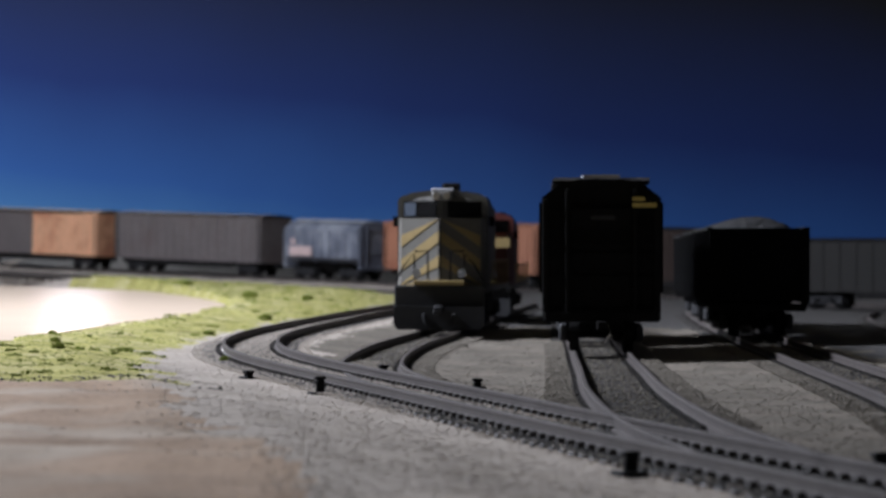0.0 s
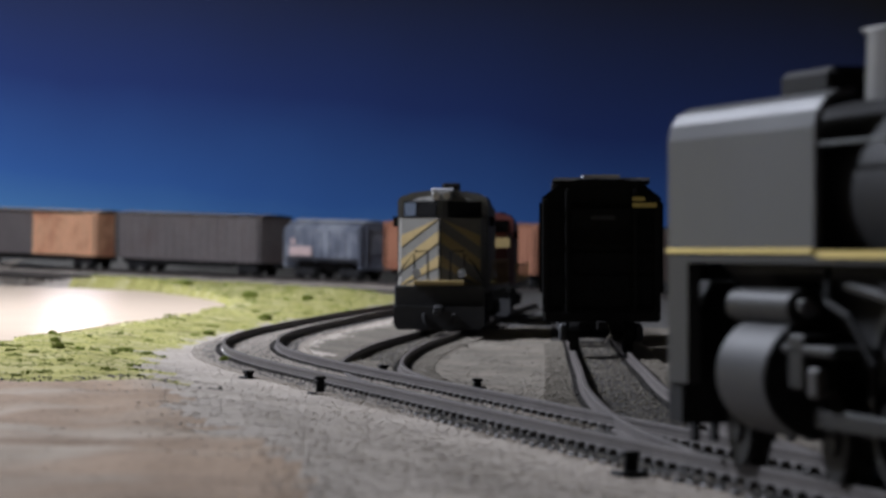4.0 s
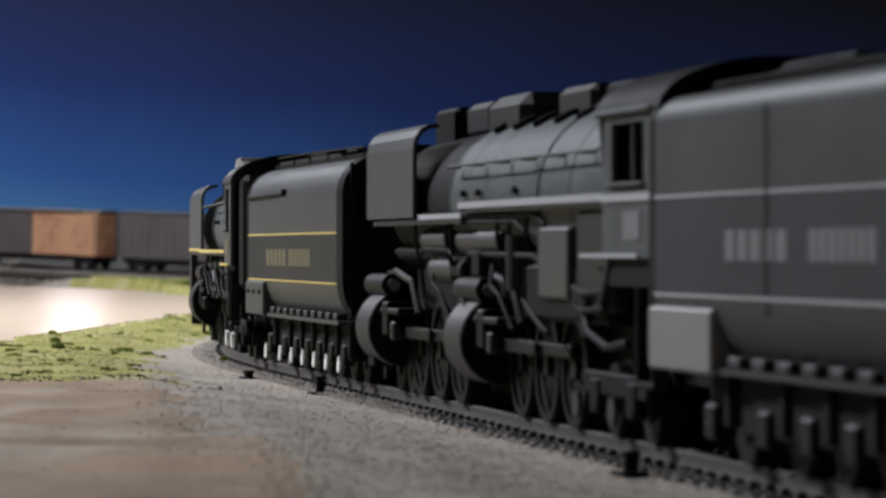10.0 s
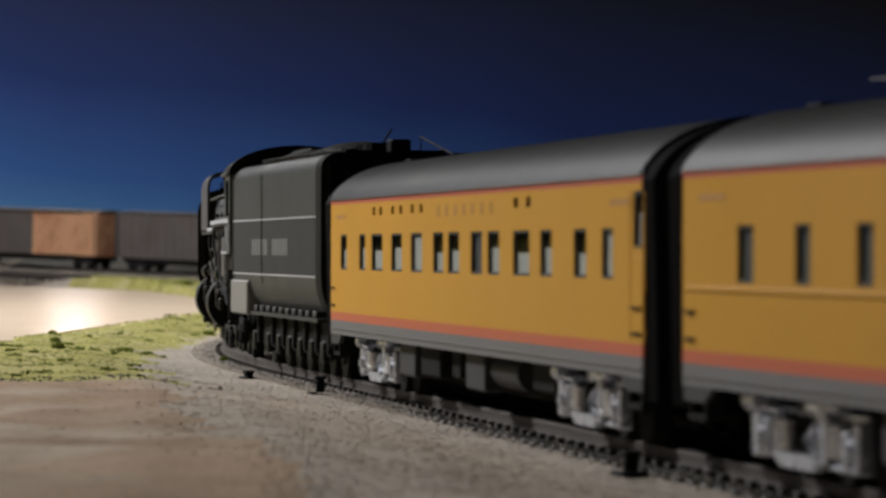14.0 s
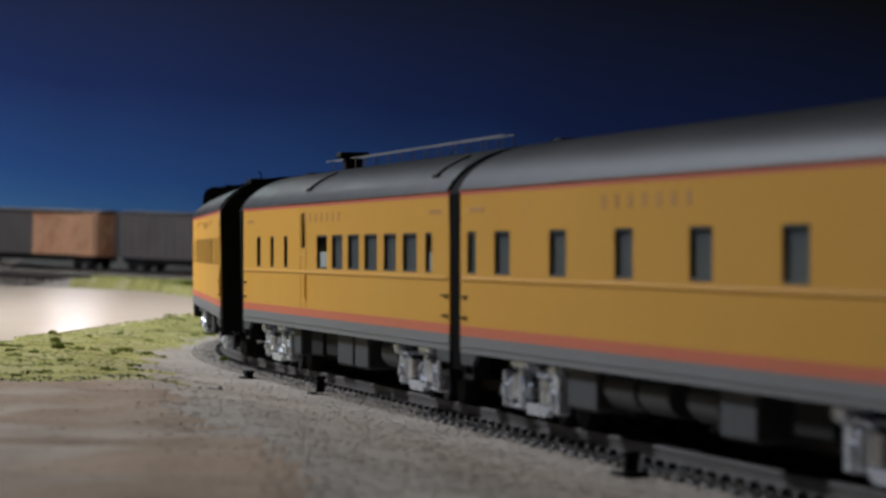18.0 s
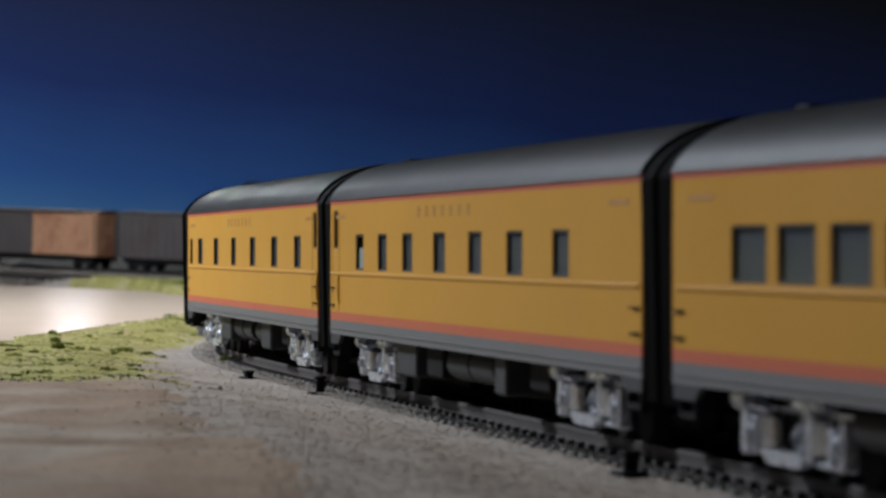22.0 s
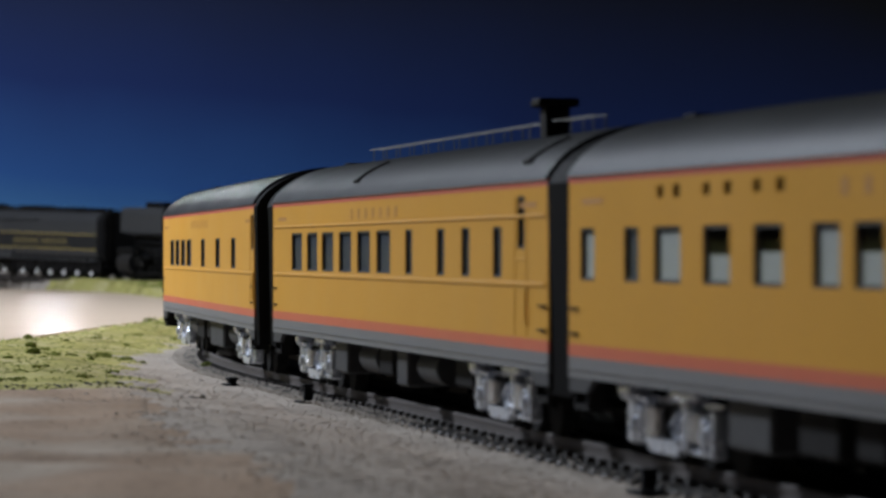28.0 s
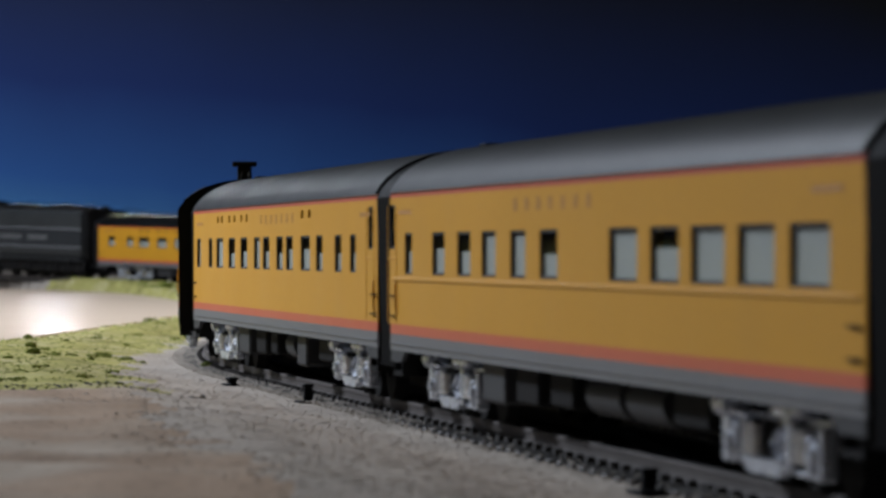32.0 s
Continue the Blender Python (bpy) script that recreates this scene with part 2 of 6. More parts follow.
# ---------------------------------------------------------------- the main line in plan
def integrate(x, y, th, knots, s0, s1, ds=0.002):
    n = int(round((s1 - s0) / ds))
    s = s0 + ds * np.arange(n + 1)
    k = np.interp(s, [a for a, _ in knots], [b for _, b in knots])
    t = th + np.concatenate([[0], np.cumsum((k[1:] + k[:-1]) / 2 * ds)])
    t += th - np.interp(0.0, s, t)
    px = np.concatenate([[0], np.cumsum(np.sin((t[1:] + t[:-1]) / 2) * ds)])
    py = np.concatenate([[0], np.cumsum(np.cos((t[1:] + t[:-1]) / 2) * ds)])
    return s, px + x - np.interp(0.0, s, px), py + y - np.interp(0.0, s, py), t


MAIN = integrate(0.02528, 0.63196, -0.1787, [(-5.2, 0.0), (-0.55, 0.0), (-0.38, 0.175), (0, 0.04), (0.25, -0.037), (0.45, 0.661), (0.65, 0.536), (0.85, 0.055), (1.25, 0.02), (1.357, 0.25), (1.527, 0.25), (1.647, -2.0), (1.927, -2.0), (2.027, -0.1), (3.8, -0.1)], -5.2, 3.8)


def step(a, b, x):
    t = np.clip((x - a) / (b - a), 0, 1)
    return t * t * (3 - 2 * t)


def rise(x, y):
    """The back of the layout climbs gently to the west."""
    return step(1.25, 2.6, y) * (0.0075 - 0.036 * (np.clip(x, -1.0, 0.3) + 0.21))


def yard_drop(y):
    return -0.0030 * step(0.62, 1.15, y)


def main_at(s):
    x, y, t = (float(np.interp(s, MAIN[0], MAIN[i])) for i in (1, 2, 3))
    return x, y, float(rise(x, y)), t


def on_main(s, half):
    a, b = main_at(s + half), main_at(s - half)
    f = Vector((a[0] - b[0], a[1] - b[1], a[2] - b[2]))
    yaw = math.degrees(math.atan2(-f.x, f.y))
    tilt = math.degrees(math.asin(f.z / f.length))
    return pose((a[0] + b[0]) / 2, (a[1] + b[1]) / 2, (a[2] + b[2]) / 2, tilt, 0, yaw)

# ---------------------------------------------------------------- setting
def lateral(x, y):
    """Signed distance to the left of the main line (positive: left), and the running length there."""
    m = (MAIN[0] > -1.2) & (MAIN[0] < 3.6)
    sx, sy, st, sl = MAIN[1][m][::4], MAIN[2][m][::4], MAIN[3][m][::4], MAIN[0][m][::4]
    out, run = np.empty(x.shape), np.empty(x.shape)
    for i in range(x.shape[0]):
        d2 = (x[i][:, None] - sx) ** 2 + (y[i][:, None] - sy) ** 2
        k = d2.argmin(1)
        sign = np.where((x[i] - sx[k]) * np.cos(st[k]) - (y[i] - sy[k]) * np.sin(st[k]) < 0, 1, -1)
        out[i], run[i] = sign * np.sqrt(d2[np.arange(len(k)), k]), sl[k]
    return out, run


POND = [(-0.136, 1.15), (-0.128, 1.27), (-0.121, 1.41), (-0.111, 1.57), (-0.105, 1.77), (-0.107, 1.90), (-0.139, 2.18), (-0.200, 2.55),
        (-0.280, 2.80), (-0.350, 2.95), (-0.50, 3.00), (-0.66, 2.6), (-0.66, 1.9), (-0.45, 1.3), (-0.25, 1.10)]


def in_pond(x, y, grow=0.0):
    hit = np.zeros(x.shape, bool)
    cx, cy = -0.33, 2.0
    pts = [(px + (px - cx) * grow, py + (py - cy) * grow) for px, py in POND]
    for (x0, y0), (x1, y1) in zip(pts, pts[1:] + pts[:1]):
        if y0 != y1:
            hit ^= ((y0 > y) != (y1 > y)) & (x < (x1 - x0) * (y - y0) / (y1 - y0) + x0)
    return hit


def wobble(x, y, scale, seed):
    """Smooth plan noise without loops."""
    r = np.random.RandomState(seed)
    out = np.zeros(x.shape)
    for k in range(7):
        a, f, p = r.uniform(0, 6.28), scale * r.uniform(0.5, 2.2), r.uniform(0, 6.28)
        out += np.sin((x * math.cos(a) + y * math.sin(a)) * f + p)
    return out / 3.5


FREIGHT_Y = lambda x: np.interp(x, [-0.66, -0.46, -0.30, -0.16, -0.05, 0.085, 0.20, 0.42], [3.66, 3.55, 3.42, 3.28, 3.16, 3.00, 2.85, 2.55])


def ground_height(x, y, lat):
    z = -0.0031 + rise(x, y) + 0.0042 * step(0.018, 0.065, lat) + yard_drop(y) * step(0.014, 0.045, -lat) * (1 - step(1.7, 2.6, y))
    z += 0.024 * step(0.035, 0.16, y - FREIGHT_Y(x))
    z += 0.0006 * wobble(x, y, 160, 3) * step(0.02, 0.05, np.abs(lat)) + 0.0002 * wobble(x, y, 900, 4)
    return z


gx = np.concatenate([np.linspace(-2.4, -0.75, 12), np.linspace(-0.70, -0.15, 90), np.linspace(-0.147, 0.13, 110), np.linspace(0.135, 0.60, 60), np.linspace(0.65, 2.6, 14)])
gy = np.concatenate([np.linspace(-5.2, 0.15, 24), np.linspace(0.18, 1.4, 430), np.linspace(1.404, 3.4, 330), np.linspace(3.45, 4.6, 10)])
GX, GY = np.meshgrid(gx, gy)
GL, GS = lateral(GX, GY)
GZ = ground_height(GX, GY, GL)
pond_mask = in_pond(GX, GY, 0.02)
GZ = np.where(pond_mask, np.minimum(GZ, -0.0035), GZ)


def zone(x, y, lat, s):
    """0 earth, 1 ballast, 2 turf, 3 earth darkened for shade, 4 yard ballast darkened for shade."""
    w = wobble(x, y, 130, 7)
    shoulder = np.interp(s, [-0.3, 0.05, 0.35, 0.6, 1.2, 1.6, 3.0], [0.075, 0.066, 0.036, 0.024, 0.022, 0.030, 0.034]) + 0.006 * w
    z = np.where(lat < shoulder, 1, 0)
    turf = (lat >= shoulder) & (y > 0.80 + 0.015 * w - 0.10 * np.clip(-0.05 - x, 0, 0.5)) & (y < 3.3)
    z = np.where(turf, 2, z)
    z = np.where((y > 3.05) & (z == 0), 1, z)
    z = np.where((lat < -0.02 + 0.005 * w) & (y < 2.6), 4, z)
    # near-black earth painted where the standing cars throw their shade
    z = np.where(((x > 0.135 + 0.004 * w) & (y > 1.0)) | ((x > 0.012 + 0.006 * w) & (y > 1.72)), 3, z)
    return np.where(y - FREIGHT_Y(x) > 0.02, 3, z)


def grid_mesh(name, X, Y, Z, mats, index):
    h, w = X.shape
    co = np.stack([X, Y, Z], -1).reshape(-1, 3)
    i = np.arange(h * w).reshape(h, w)
    f = np.stack([i[:-1, :-1], i[:-1, 1:], i[1:, 1:], i[1:, :-1]], -1).reshape(-1, 4)
    me = bpy.data.meshes.new(name)
    me.from_pydata(co.tolist(), [], f.tolist())
    for m in mats:
        me.materials.append(m)
    me.polygons.foreach_set("material_index", index.astype(np.int32).ravel())
    me.polygons.foreach_set("use_smooth", np.ones(len(f), bool))
    me.update()
    return new(name, me)


mid = lambda a: (a[:-1, :-1] + a[1:, 1:]) / 2
ground = grid_mesh("ground", GX, GY, GZ, [SAND, GRAVEL, TURF, SHADED_EARTH, YARD_GRAVEL], zone(mid(GX), mid(GY), mid(GL), mid(GS)))
tagged(ground, "layout ground of tan earth, grey ballast and green turf", "ground", kind="structure")

# pond: a resin sheet inside its bank
bm = bmesh.new()
fan = []
n = len(POND)
for i in range(n):
    for t in range(4):
        p0, p1, p2, p3 = (Vector(POND[(i + k - 1) % n]) for k in range(4))
        u = t / 4
        q = 0.5 * (2 * p1 + (p2 - p0) * u + (2 * p0 - 5 * p1 + 4 * p2 - p3) * u * u + (3 * p1 - p0 - 3 * p2 + p3) * u ** 3)
        fan.append(bm.verts.new((q.x * 1000 * 1.0, q.y * 1000, 0.5)))
top = bm.faces.new(fan)
ex = bmesh.ops.extrude_face_region(bm, geom=[top])
for v in ex["geom"]:
    if isinstance(v, bmesh.types.BMVert):
        v.co.z -= 3.0
pond = part("water", bm, WATER, None)
tagged(pond, "glossy cream-coloured resin pond with a bright reflection", "water", kind="structure")


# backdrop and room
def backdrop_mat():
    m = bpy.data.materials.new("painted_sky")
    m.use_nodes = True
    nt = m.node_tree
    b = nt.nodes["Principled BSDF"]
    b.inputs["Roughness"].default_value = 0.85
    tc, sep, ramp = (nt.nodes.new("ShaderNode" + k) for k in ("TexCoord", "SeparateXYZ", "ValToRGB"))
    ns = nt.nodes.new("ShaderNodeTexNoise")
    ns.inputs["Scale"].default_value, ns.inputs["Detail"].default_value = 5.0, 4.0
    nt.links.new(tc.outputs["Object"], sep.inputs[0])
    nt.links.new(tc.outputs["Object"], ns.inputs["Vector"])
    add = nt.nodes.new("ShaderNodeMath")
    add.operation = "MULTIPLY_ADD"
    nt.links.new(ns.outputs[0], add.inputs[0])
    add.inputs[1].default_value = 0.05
    # tilts the ramp: lamp falloff put into the colour, darker to the upper right
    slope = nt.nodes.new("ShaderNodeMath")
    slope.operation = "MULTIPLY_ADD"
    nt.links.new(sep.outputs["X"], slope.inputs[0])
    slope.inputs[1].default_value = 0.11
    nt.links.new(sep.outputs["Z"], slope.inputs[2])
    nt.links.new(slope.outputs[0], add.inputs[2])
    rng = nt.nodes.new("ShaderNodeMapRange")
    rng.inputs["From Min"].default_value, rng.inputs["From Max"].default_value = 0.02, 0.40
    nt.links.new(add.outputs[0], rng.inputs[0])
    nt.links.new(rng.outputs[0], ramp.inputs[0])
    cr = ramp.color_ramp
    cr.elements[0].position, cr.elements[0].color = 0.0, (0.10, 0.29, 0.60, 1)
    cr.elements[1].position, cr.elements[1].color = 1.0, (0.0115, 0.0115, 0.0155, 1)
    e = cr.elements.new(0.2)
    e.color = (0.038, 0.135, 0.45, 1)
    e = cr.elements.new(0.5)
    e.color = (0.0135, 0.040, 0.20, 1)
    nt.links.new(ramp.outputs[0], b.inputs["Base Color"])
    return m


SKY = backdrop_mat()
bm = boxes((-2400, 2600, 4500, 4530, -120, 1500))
tagged(part("backdrop", bm, SKY, None), "painted backdrop of a blue sky, lamp falloff put into its dark upper right", "backdrop", kind="structure")
# unseen walls and ceiling, grey so that they bounce lamp light into the darks
ROOM = mat("grey_bounce_wall", (0.24, 0.24, 0.245), 0.9, grain=60, vary=0.1, bump=0.1, coarse=3)
for nm, r in (("wall_west", (-2430, -2402, -5200, 4530, -120, 1500)), ("wall_east", (2602, 2630, -5200, 4530, -120, 1500)), ("wall_south", (-2400, 2600, -5230, -5202, -120, 1500))):
    tagged(part(nm, boxes(r), ROOM, None), "unseen grey wall added to bounce lamp light", "wall", kind="structure")
tagged(part("ceiling", boxes((-2430, 2630, -5230, 4530, 1503, 1530)), ROOM, None), "unseen grey ceiling added to bounce lamp light", "ceiling", kind="structure")

# ---------------------------------------------------------------- tracks
RAIL_PROF = [(-1.25, -2.5), (1.25, -2.5), (1.25, -2.1), (0.35, -1.8), (0.35, -0.9), (0.55, -0.7), (0.55, -0.1), (0.4, 0), (-0.4, 0), (-0.55, -0.1), (-0.55, -0.7), (-0.35, -0.9), (-0.35, -1.8), (-1.25, -2.1)]


def sweep(line, off, prof):
    """Prism of a profile (mm) along a plan line of (x, y, z, heading), shifted off mm to the right."""
    bm = bmesh.new()
    prev = None
    for x, y, z, t in line:
        c, s = math.cos(t), math.sin(t)
        ring = [bm.verts.new((x * 1000 + (off + a) * c, y * 1000 - (off + a) * s, z * 1000 + b)) for a, b in prof]
        if prev:
            k = len(ring)
            for i in range(k):
                bm.faces.new((prev[i], prev[(i + 1) % k], ring[(i + 1) % k], ring[i]))
        else:
            bm.faces.new(ring)
        prev = ring
    bm.faces.new(prev[::-1])
    return bm


tie_bm = boxes((-15, 15, -1.5, 1.5, -4.4, -2.45), bev=0.25)
for sx in (-8.25, 8.25):
    for dx in (-1.9, 1.9):
        box(tie_bm, sx + dx - 0.6, sx + dx + 0.6, -0.8, 0.8, -2.5, -1.7)
bmesh.ops.recalc_face_normals(tie_bm, faces=tie_bm.faces)
TIE = bpy.data.meshes.new("tie")
tie_bm.to_mesh(TIE)
tie_bm.free()
TIE.materials.append(TIE_BROWN)
TIE.transform(Matrix.Scale(S, 4))


def lay_track(name, label, line, single_range=None, skip=None, rails=(True, True)):
    """line: plan points about 10 mm apart. Ties within single_range (metres along) are objects, the others one mesh."""
    tr = thing(name, label, "track")
    tr["kind"] = "structure"
    for off, on in zip((-8.25, 8.25), rails):
        if on:
            part("rail", sweep(line, off, RAIL_PROF), RAIL_STEEL, tr)
    run, acc, verts, faces = 0.0, 0.0, [], []
    base = [v.co.copy() for v in TIE.vertices]
    polys = [tuple(p.vertices) for p in TIE.polygons]
    for (x0, y0, z0, t0), (x1, y1, z1, t1) in zip(line, line[1:]):
        seg = math.hypot(x1 - x0, y1 - y0)
        while acc <= run + seg:
            u = (acc - run) / seg
            p = pose(x0 + (x1 - x0) * u, y0 + (y1 - y0) * u, z0 + (z1 - z0) * u, 0, 0, -math.degrees(t0 + (t1 - t0) * u) + random.uniform(-1, 1))
            if skip and skip[0] < acc < skip[1]:
                pass
            elif single_range and single_range[0] < acc < single_range[1]:
                ob = new("tie", TIE)
                ob.parent = tr
                ob.matrix_basis = p
            else:
                k = len(verts)
                verts += [p @ v for v in base]
                faces += [tuple(k + i for i in f) for f in polys]
            acc += 0.0073
        run += seg
    if verts:
        me = bpy.data.meshes.new("ties")
        me.from_pydata(verts, [], faces)
        me.materials.append(TIE_BROWN)
        ob = new("tie_row", me)
        ob.parent = tr
        ob["kind"] = "stuff"
    return tr


def main_line(s0, s1, ds=0.012):
    return [main_at(s) for s in np.arange(s0, s1, ds)]


lay_track("main_track", "main line track of dark rails on closely spaced ties", main_line(-5.1, 3.7), (4.62, 6.6))


def spline_line(pts, n=14):
    """Plan line through points (x, y, z)."""
    P = [Vector(p) for p in pts]
    P = [2 * P[0] - P[1]] + P + [2 * P[-1] - P[-2]]
    out = []
    for i in range(1, len(P) - 2):
        p0, p1, p2, p3 = P[i - 1:i + 3]
        for k in range(n + (i == len(P) - 3)):
            u = k / n
            out.append(0.5 * (2 * p1 + (p2 - p0) * u + (2 * p0 - 5 * p1 + 4 * p2 - p3) * u * u + (3 * p1 - p0 - 3 * p2 + p3) * u ** 3))
    line = []
    for i, p in enumerate(out):
        d = out[min(i + 1, len(out) - 1)] - out[max(i - 1, 0)]
        line.append((p.x, p.y, p.z, math.atan2(d.x, d.y)))
    return [(x, y, float(rise(x, y) + yard_drop(y) * (1 - step(1.7, 2.6, y))), t) for x, y, _, t in line]


DIESEL_LINE = spline_line([(0.004, 0.755, -0.0002), (-0.011, 0.88, -0.001), (-0.0195, 1.05, -0.003), (-0.0155, 1.25, -0.004), (-0.0015, 1.46, -0.004), (0.012, 1.70, -0.004), (0.026, 1.95, -0.004), (0.045, 2.2, 0)])
HOPPER_LINE = spline_line([(0.044, 0.53, -0.0002), (0.038, 0.64, -0.001), (0.0385, 0.80, -0.002), (0.0440, 1.00, -0.0026), (0.0480, 1.16, -0.0026), (0.057, 1.50, -0.0026), (0.066, 1.80, -0.0026)])
COAL_LINE = spline_line([(0.0800, 0.42, -0.0002), (0.0880, 0.60, -0.001), (0.0980, 0.82, -0.0015), (0.1075, 1.10, -0.0015), (0.1125, 1.36, -0.0015), (0.1265, 1.75, -0.0015), (0.141, 2.1, -0.0015)])
FAR_YARD_LINE = spline_line([(0.16, 0.70, -0.002), (0.168, 1.0, -0.002), (0.19, 1.5, -0.002), (0.23, 2.0, -0.002), (0.28, 2.4, -0.002)])
FREIGHT_LINE = spline_line([(0.42, 2.55, -0.009), (0.20, 2.85, -0.006), (0.085, 3.00, -0.004), (-0.05, 3.16, -0.0002), (-0.16, 3.28, 0.0025), (-0.30, 3.42, 0.009), (-0.46, 3.55, 0.013), (-0.66, 3.66, 0.016)])
lay_track("yard_track", "stub yard track curving in grey ballast", DIESEL_LINE, (0.16, 0.6), (0, 0.10))
lay_track("yard_track", "straight yard track in grey ballast", HOPPER_LINE, (0.12, 0.6), (0, 0.12))
lay_track("yard_track", "yard track under a coal hopper", COAL_LINE, (0.2, 0.7), (0, 0.2))
lay_track("yard_track", "outer yard track in the shade", FAR_YARD_LINE)
lay_track("yard_track", "storage track along the backdrop", FREIGHT_LINE)

# ---------------------------------------------------------------- passenger cars (local: +y ahead, z from rail head)
def passenger_truck():
    """Six-wheel truck meshes, shared by all coaches."""
    frame_bm = bmesh.new()
    for sx in (-1, 1):
        side = lambda a, b: sorted((sx * a, sx * b))
        box(frame_bm, *side(12.6, 13.5), -20.5, 20.5, 8.3, 9.2, bev=0.2)
        # pedestal posts, with the wide head of the bolster hanger behind the middle
        for a, b, z0, z1 in ((18.2, 21.4, 2.6, 8.4), (14.8, 16.8, 2.8, 7.6), (-21.2, -19.4, 2.4, 8.6), (-8.6, -6.2, 2.6, 9.2), (-16.6, -14.8, 3.0, 7.2)):
            box(frame_bm, *side(13.0, 15.0), a, b, z0, z1, bev=0.3)
        box(frame_bm, *side(13.0, 15.3), -13.5, -1.0, 9.2, 10.4, bev=0.35)
        for y in (-18.0, 17.6):
            box(frame_bm, *side(12.8, 15.4), y - 1.4, y + 1.4, 4.0, 6.4, bev=0.5)
            cyl(frame_bm, "x", (sx * 15.2, y, 5.2), 1.0, 1.0, 10)
        # equaliser plate, tie bars and hanger links
        q = [(14.5, 3.7), (10.5, 1.9), (-3.0, 1.9), (-5.2, 3.7)]
        a_ = [frame_bm.verts.new((sx * 14.7, y, z)) for y, z in q]
        b_ = [frame_bm.verts.new((sx * 13.6, y, z)) for y, z in q]
        frame_bm.faces.new(a_)
        frame_bm.faces.new(b_[::-1])
        for k in range(4):
            frame_bm.faces.new((a_[k], a_[(k + 1) % 4], b_[(k + 1) % 4], b_[k]))
        box(frame_bm, *side(13.4, 14.4), -19.5, -8.0, 2.4, 3.1, bev=0.15)
        box(frame_bm, *side(13.4, 14.6), -4.6, -1.2, 4.2, 6.8, bev=0.3)
        tube(frame_bm, [(sx * 15.0, -5.0, 3.8), (sx * 15.2, -2.4, 5.6), (sx * 15.0, -5.6, 7.6)], 0.5)
        tube(frame_bm, [(sx * 15.2, 16.0, 9.0), (sx * 15.2, 8.0, 8.6)], 0.55)
        # brake cylinder over the leading post
        cyl(frame_bm, "y", (sx * 14.2, 20.5, 9.6), 1.7, 5.4, 14)
        cyl(frame_bm, "y", (sx * 14.2, 24.0, 9.6), 1.1, 2.2, 12)
        cyl(frame_bm, "y", (sx * 14.2, 17.0, 9.6), 0.6, 2.0, 8)
    box(frame_bm, -12.8, 12.8, -3, 3, 7.6, 9.0)
    spring = bmesh.new()
    prof = [(0.0, -2.0)] + [(1.4 if k % 2 else 0.95, -2.0 + 4.0 * k / 12) for k in range(13)] + [(0.0, 2.0)]
    rings = [[spring.verts.new((q * math.cos(0.6283 * k), q * math.sin(0.6283 * k), z)) for k in range(10)] for q, z in prof[1:-1]]
    for A, B in zip(rings, rings[1:]):
        for k in range(10):
            spring.faces.new((A[k], A[(k + 1) % 10], B[(k + 1) % 10], B[k]))
    spring.faces.new(rings[0])
    spring.faces.new(rings[-1][::-1])
    wheel = bmesh.new()
    cyl(wheel, "x", (0, 0, 0), 0.9, 21, 8)
    for sx in (-1, 1):
        cyl(wheel, "x", (sx * 8.7, 0, 0), 5.2, 2.2, 22)
        cyl(wheel, "x", (sx * 7.6, 0, 0), 5.9, 0.7, 22)
    return frame_bm, spring, wheel


PARTS = {}


def shared(name, make, material, parent, label=""):
    """A part whose mesh is made once and shared by alike parts."""
    key = (name, material.name)
    if key not in PARTS:
        ob = part(name, make(), material, parent, label)
        PARTS[key] = ob.data
        return ob
    return part(name, PARTS[key], material, parent, label)


_tr = passenger_truck()
_seed = new("truck_seed")
_tf, _ts, _tw = part("truck_frame", _tr[0], SILVER, _seed), part("spring", _tr[1], CHROME, _seed), part("wheelset", _tr[2], UNDER, _seed)
PARTS["tf"], PARTS["ts"], PARTS["tw"] = _tf.data, _ts.data, _tw.data
for _o in (_tf, _ts, _tw, _seed):
    bpy.data.objects.remove(_o)


def add_truck(car, y, rz=0):
    tr = part("truck", PARTS["tf"], SILVER, car, "bright silver six-wheel truck")
    at(tr, 0, y, 0, rz)
    for sx in (-1, 1):
        for k in (-12.6, -10.2, 8.6, 11.6):
            at(part("spring", PARTS["ts"], CHROME, tr), sx * 14.0, k, 6.0)
    for k in (-15.5, 0, 15.5):
        at(part("wheelset", PARTS["tw"], UNDER, tr), 0, k, 5.2)
    return tr


HALF, LENGTH = 17.5, 286.0
EAVE, ORANGE_TOP, ORANGE_BOT, SIDE_BOT = 37.7, 15.2, 13.5, 10.6


def roof_profile(h=0.0):
    pts = []
    for k in range(19):
        a = 0.24 + (math.pi - 0.48) * k / 18
        pts.append((-(17.9 + h) * math.cos(a) / math.cos(0.24), 38.3 + (8.3 + h) * (math.sin(a) - math.sin(0.24)) / (1 - math.sin(0.24))))
    return pts


def coach_roof():
    bm = bmesh.new()
    return arch(bm, roof_profile(), -142.6, 142.6)


def end_profile(inset, z0, z1):
    return [(-HALF + inset, z0), (HALF - inset, z0), (HALF - inset, z1)] + [(x * 0.97, z - 0.6) for x, z in roof_profile()[::-1][1:-1]] + [(-HALF + inset, z1)]


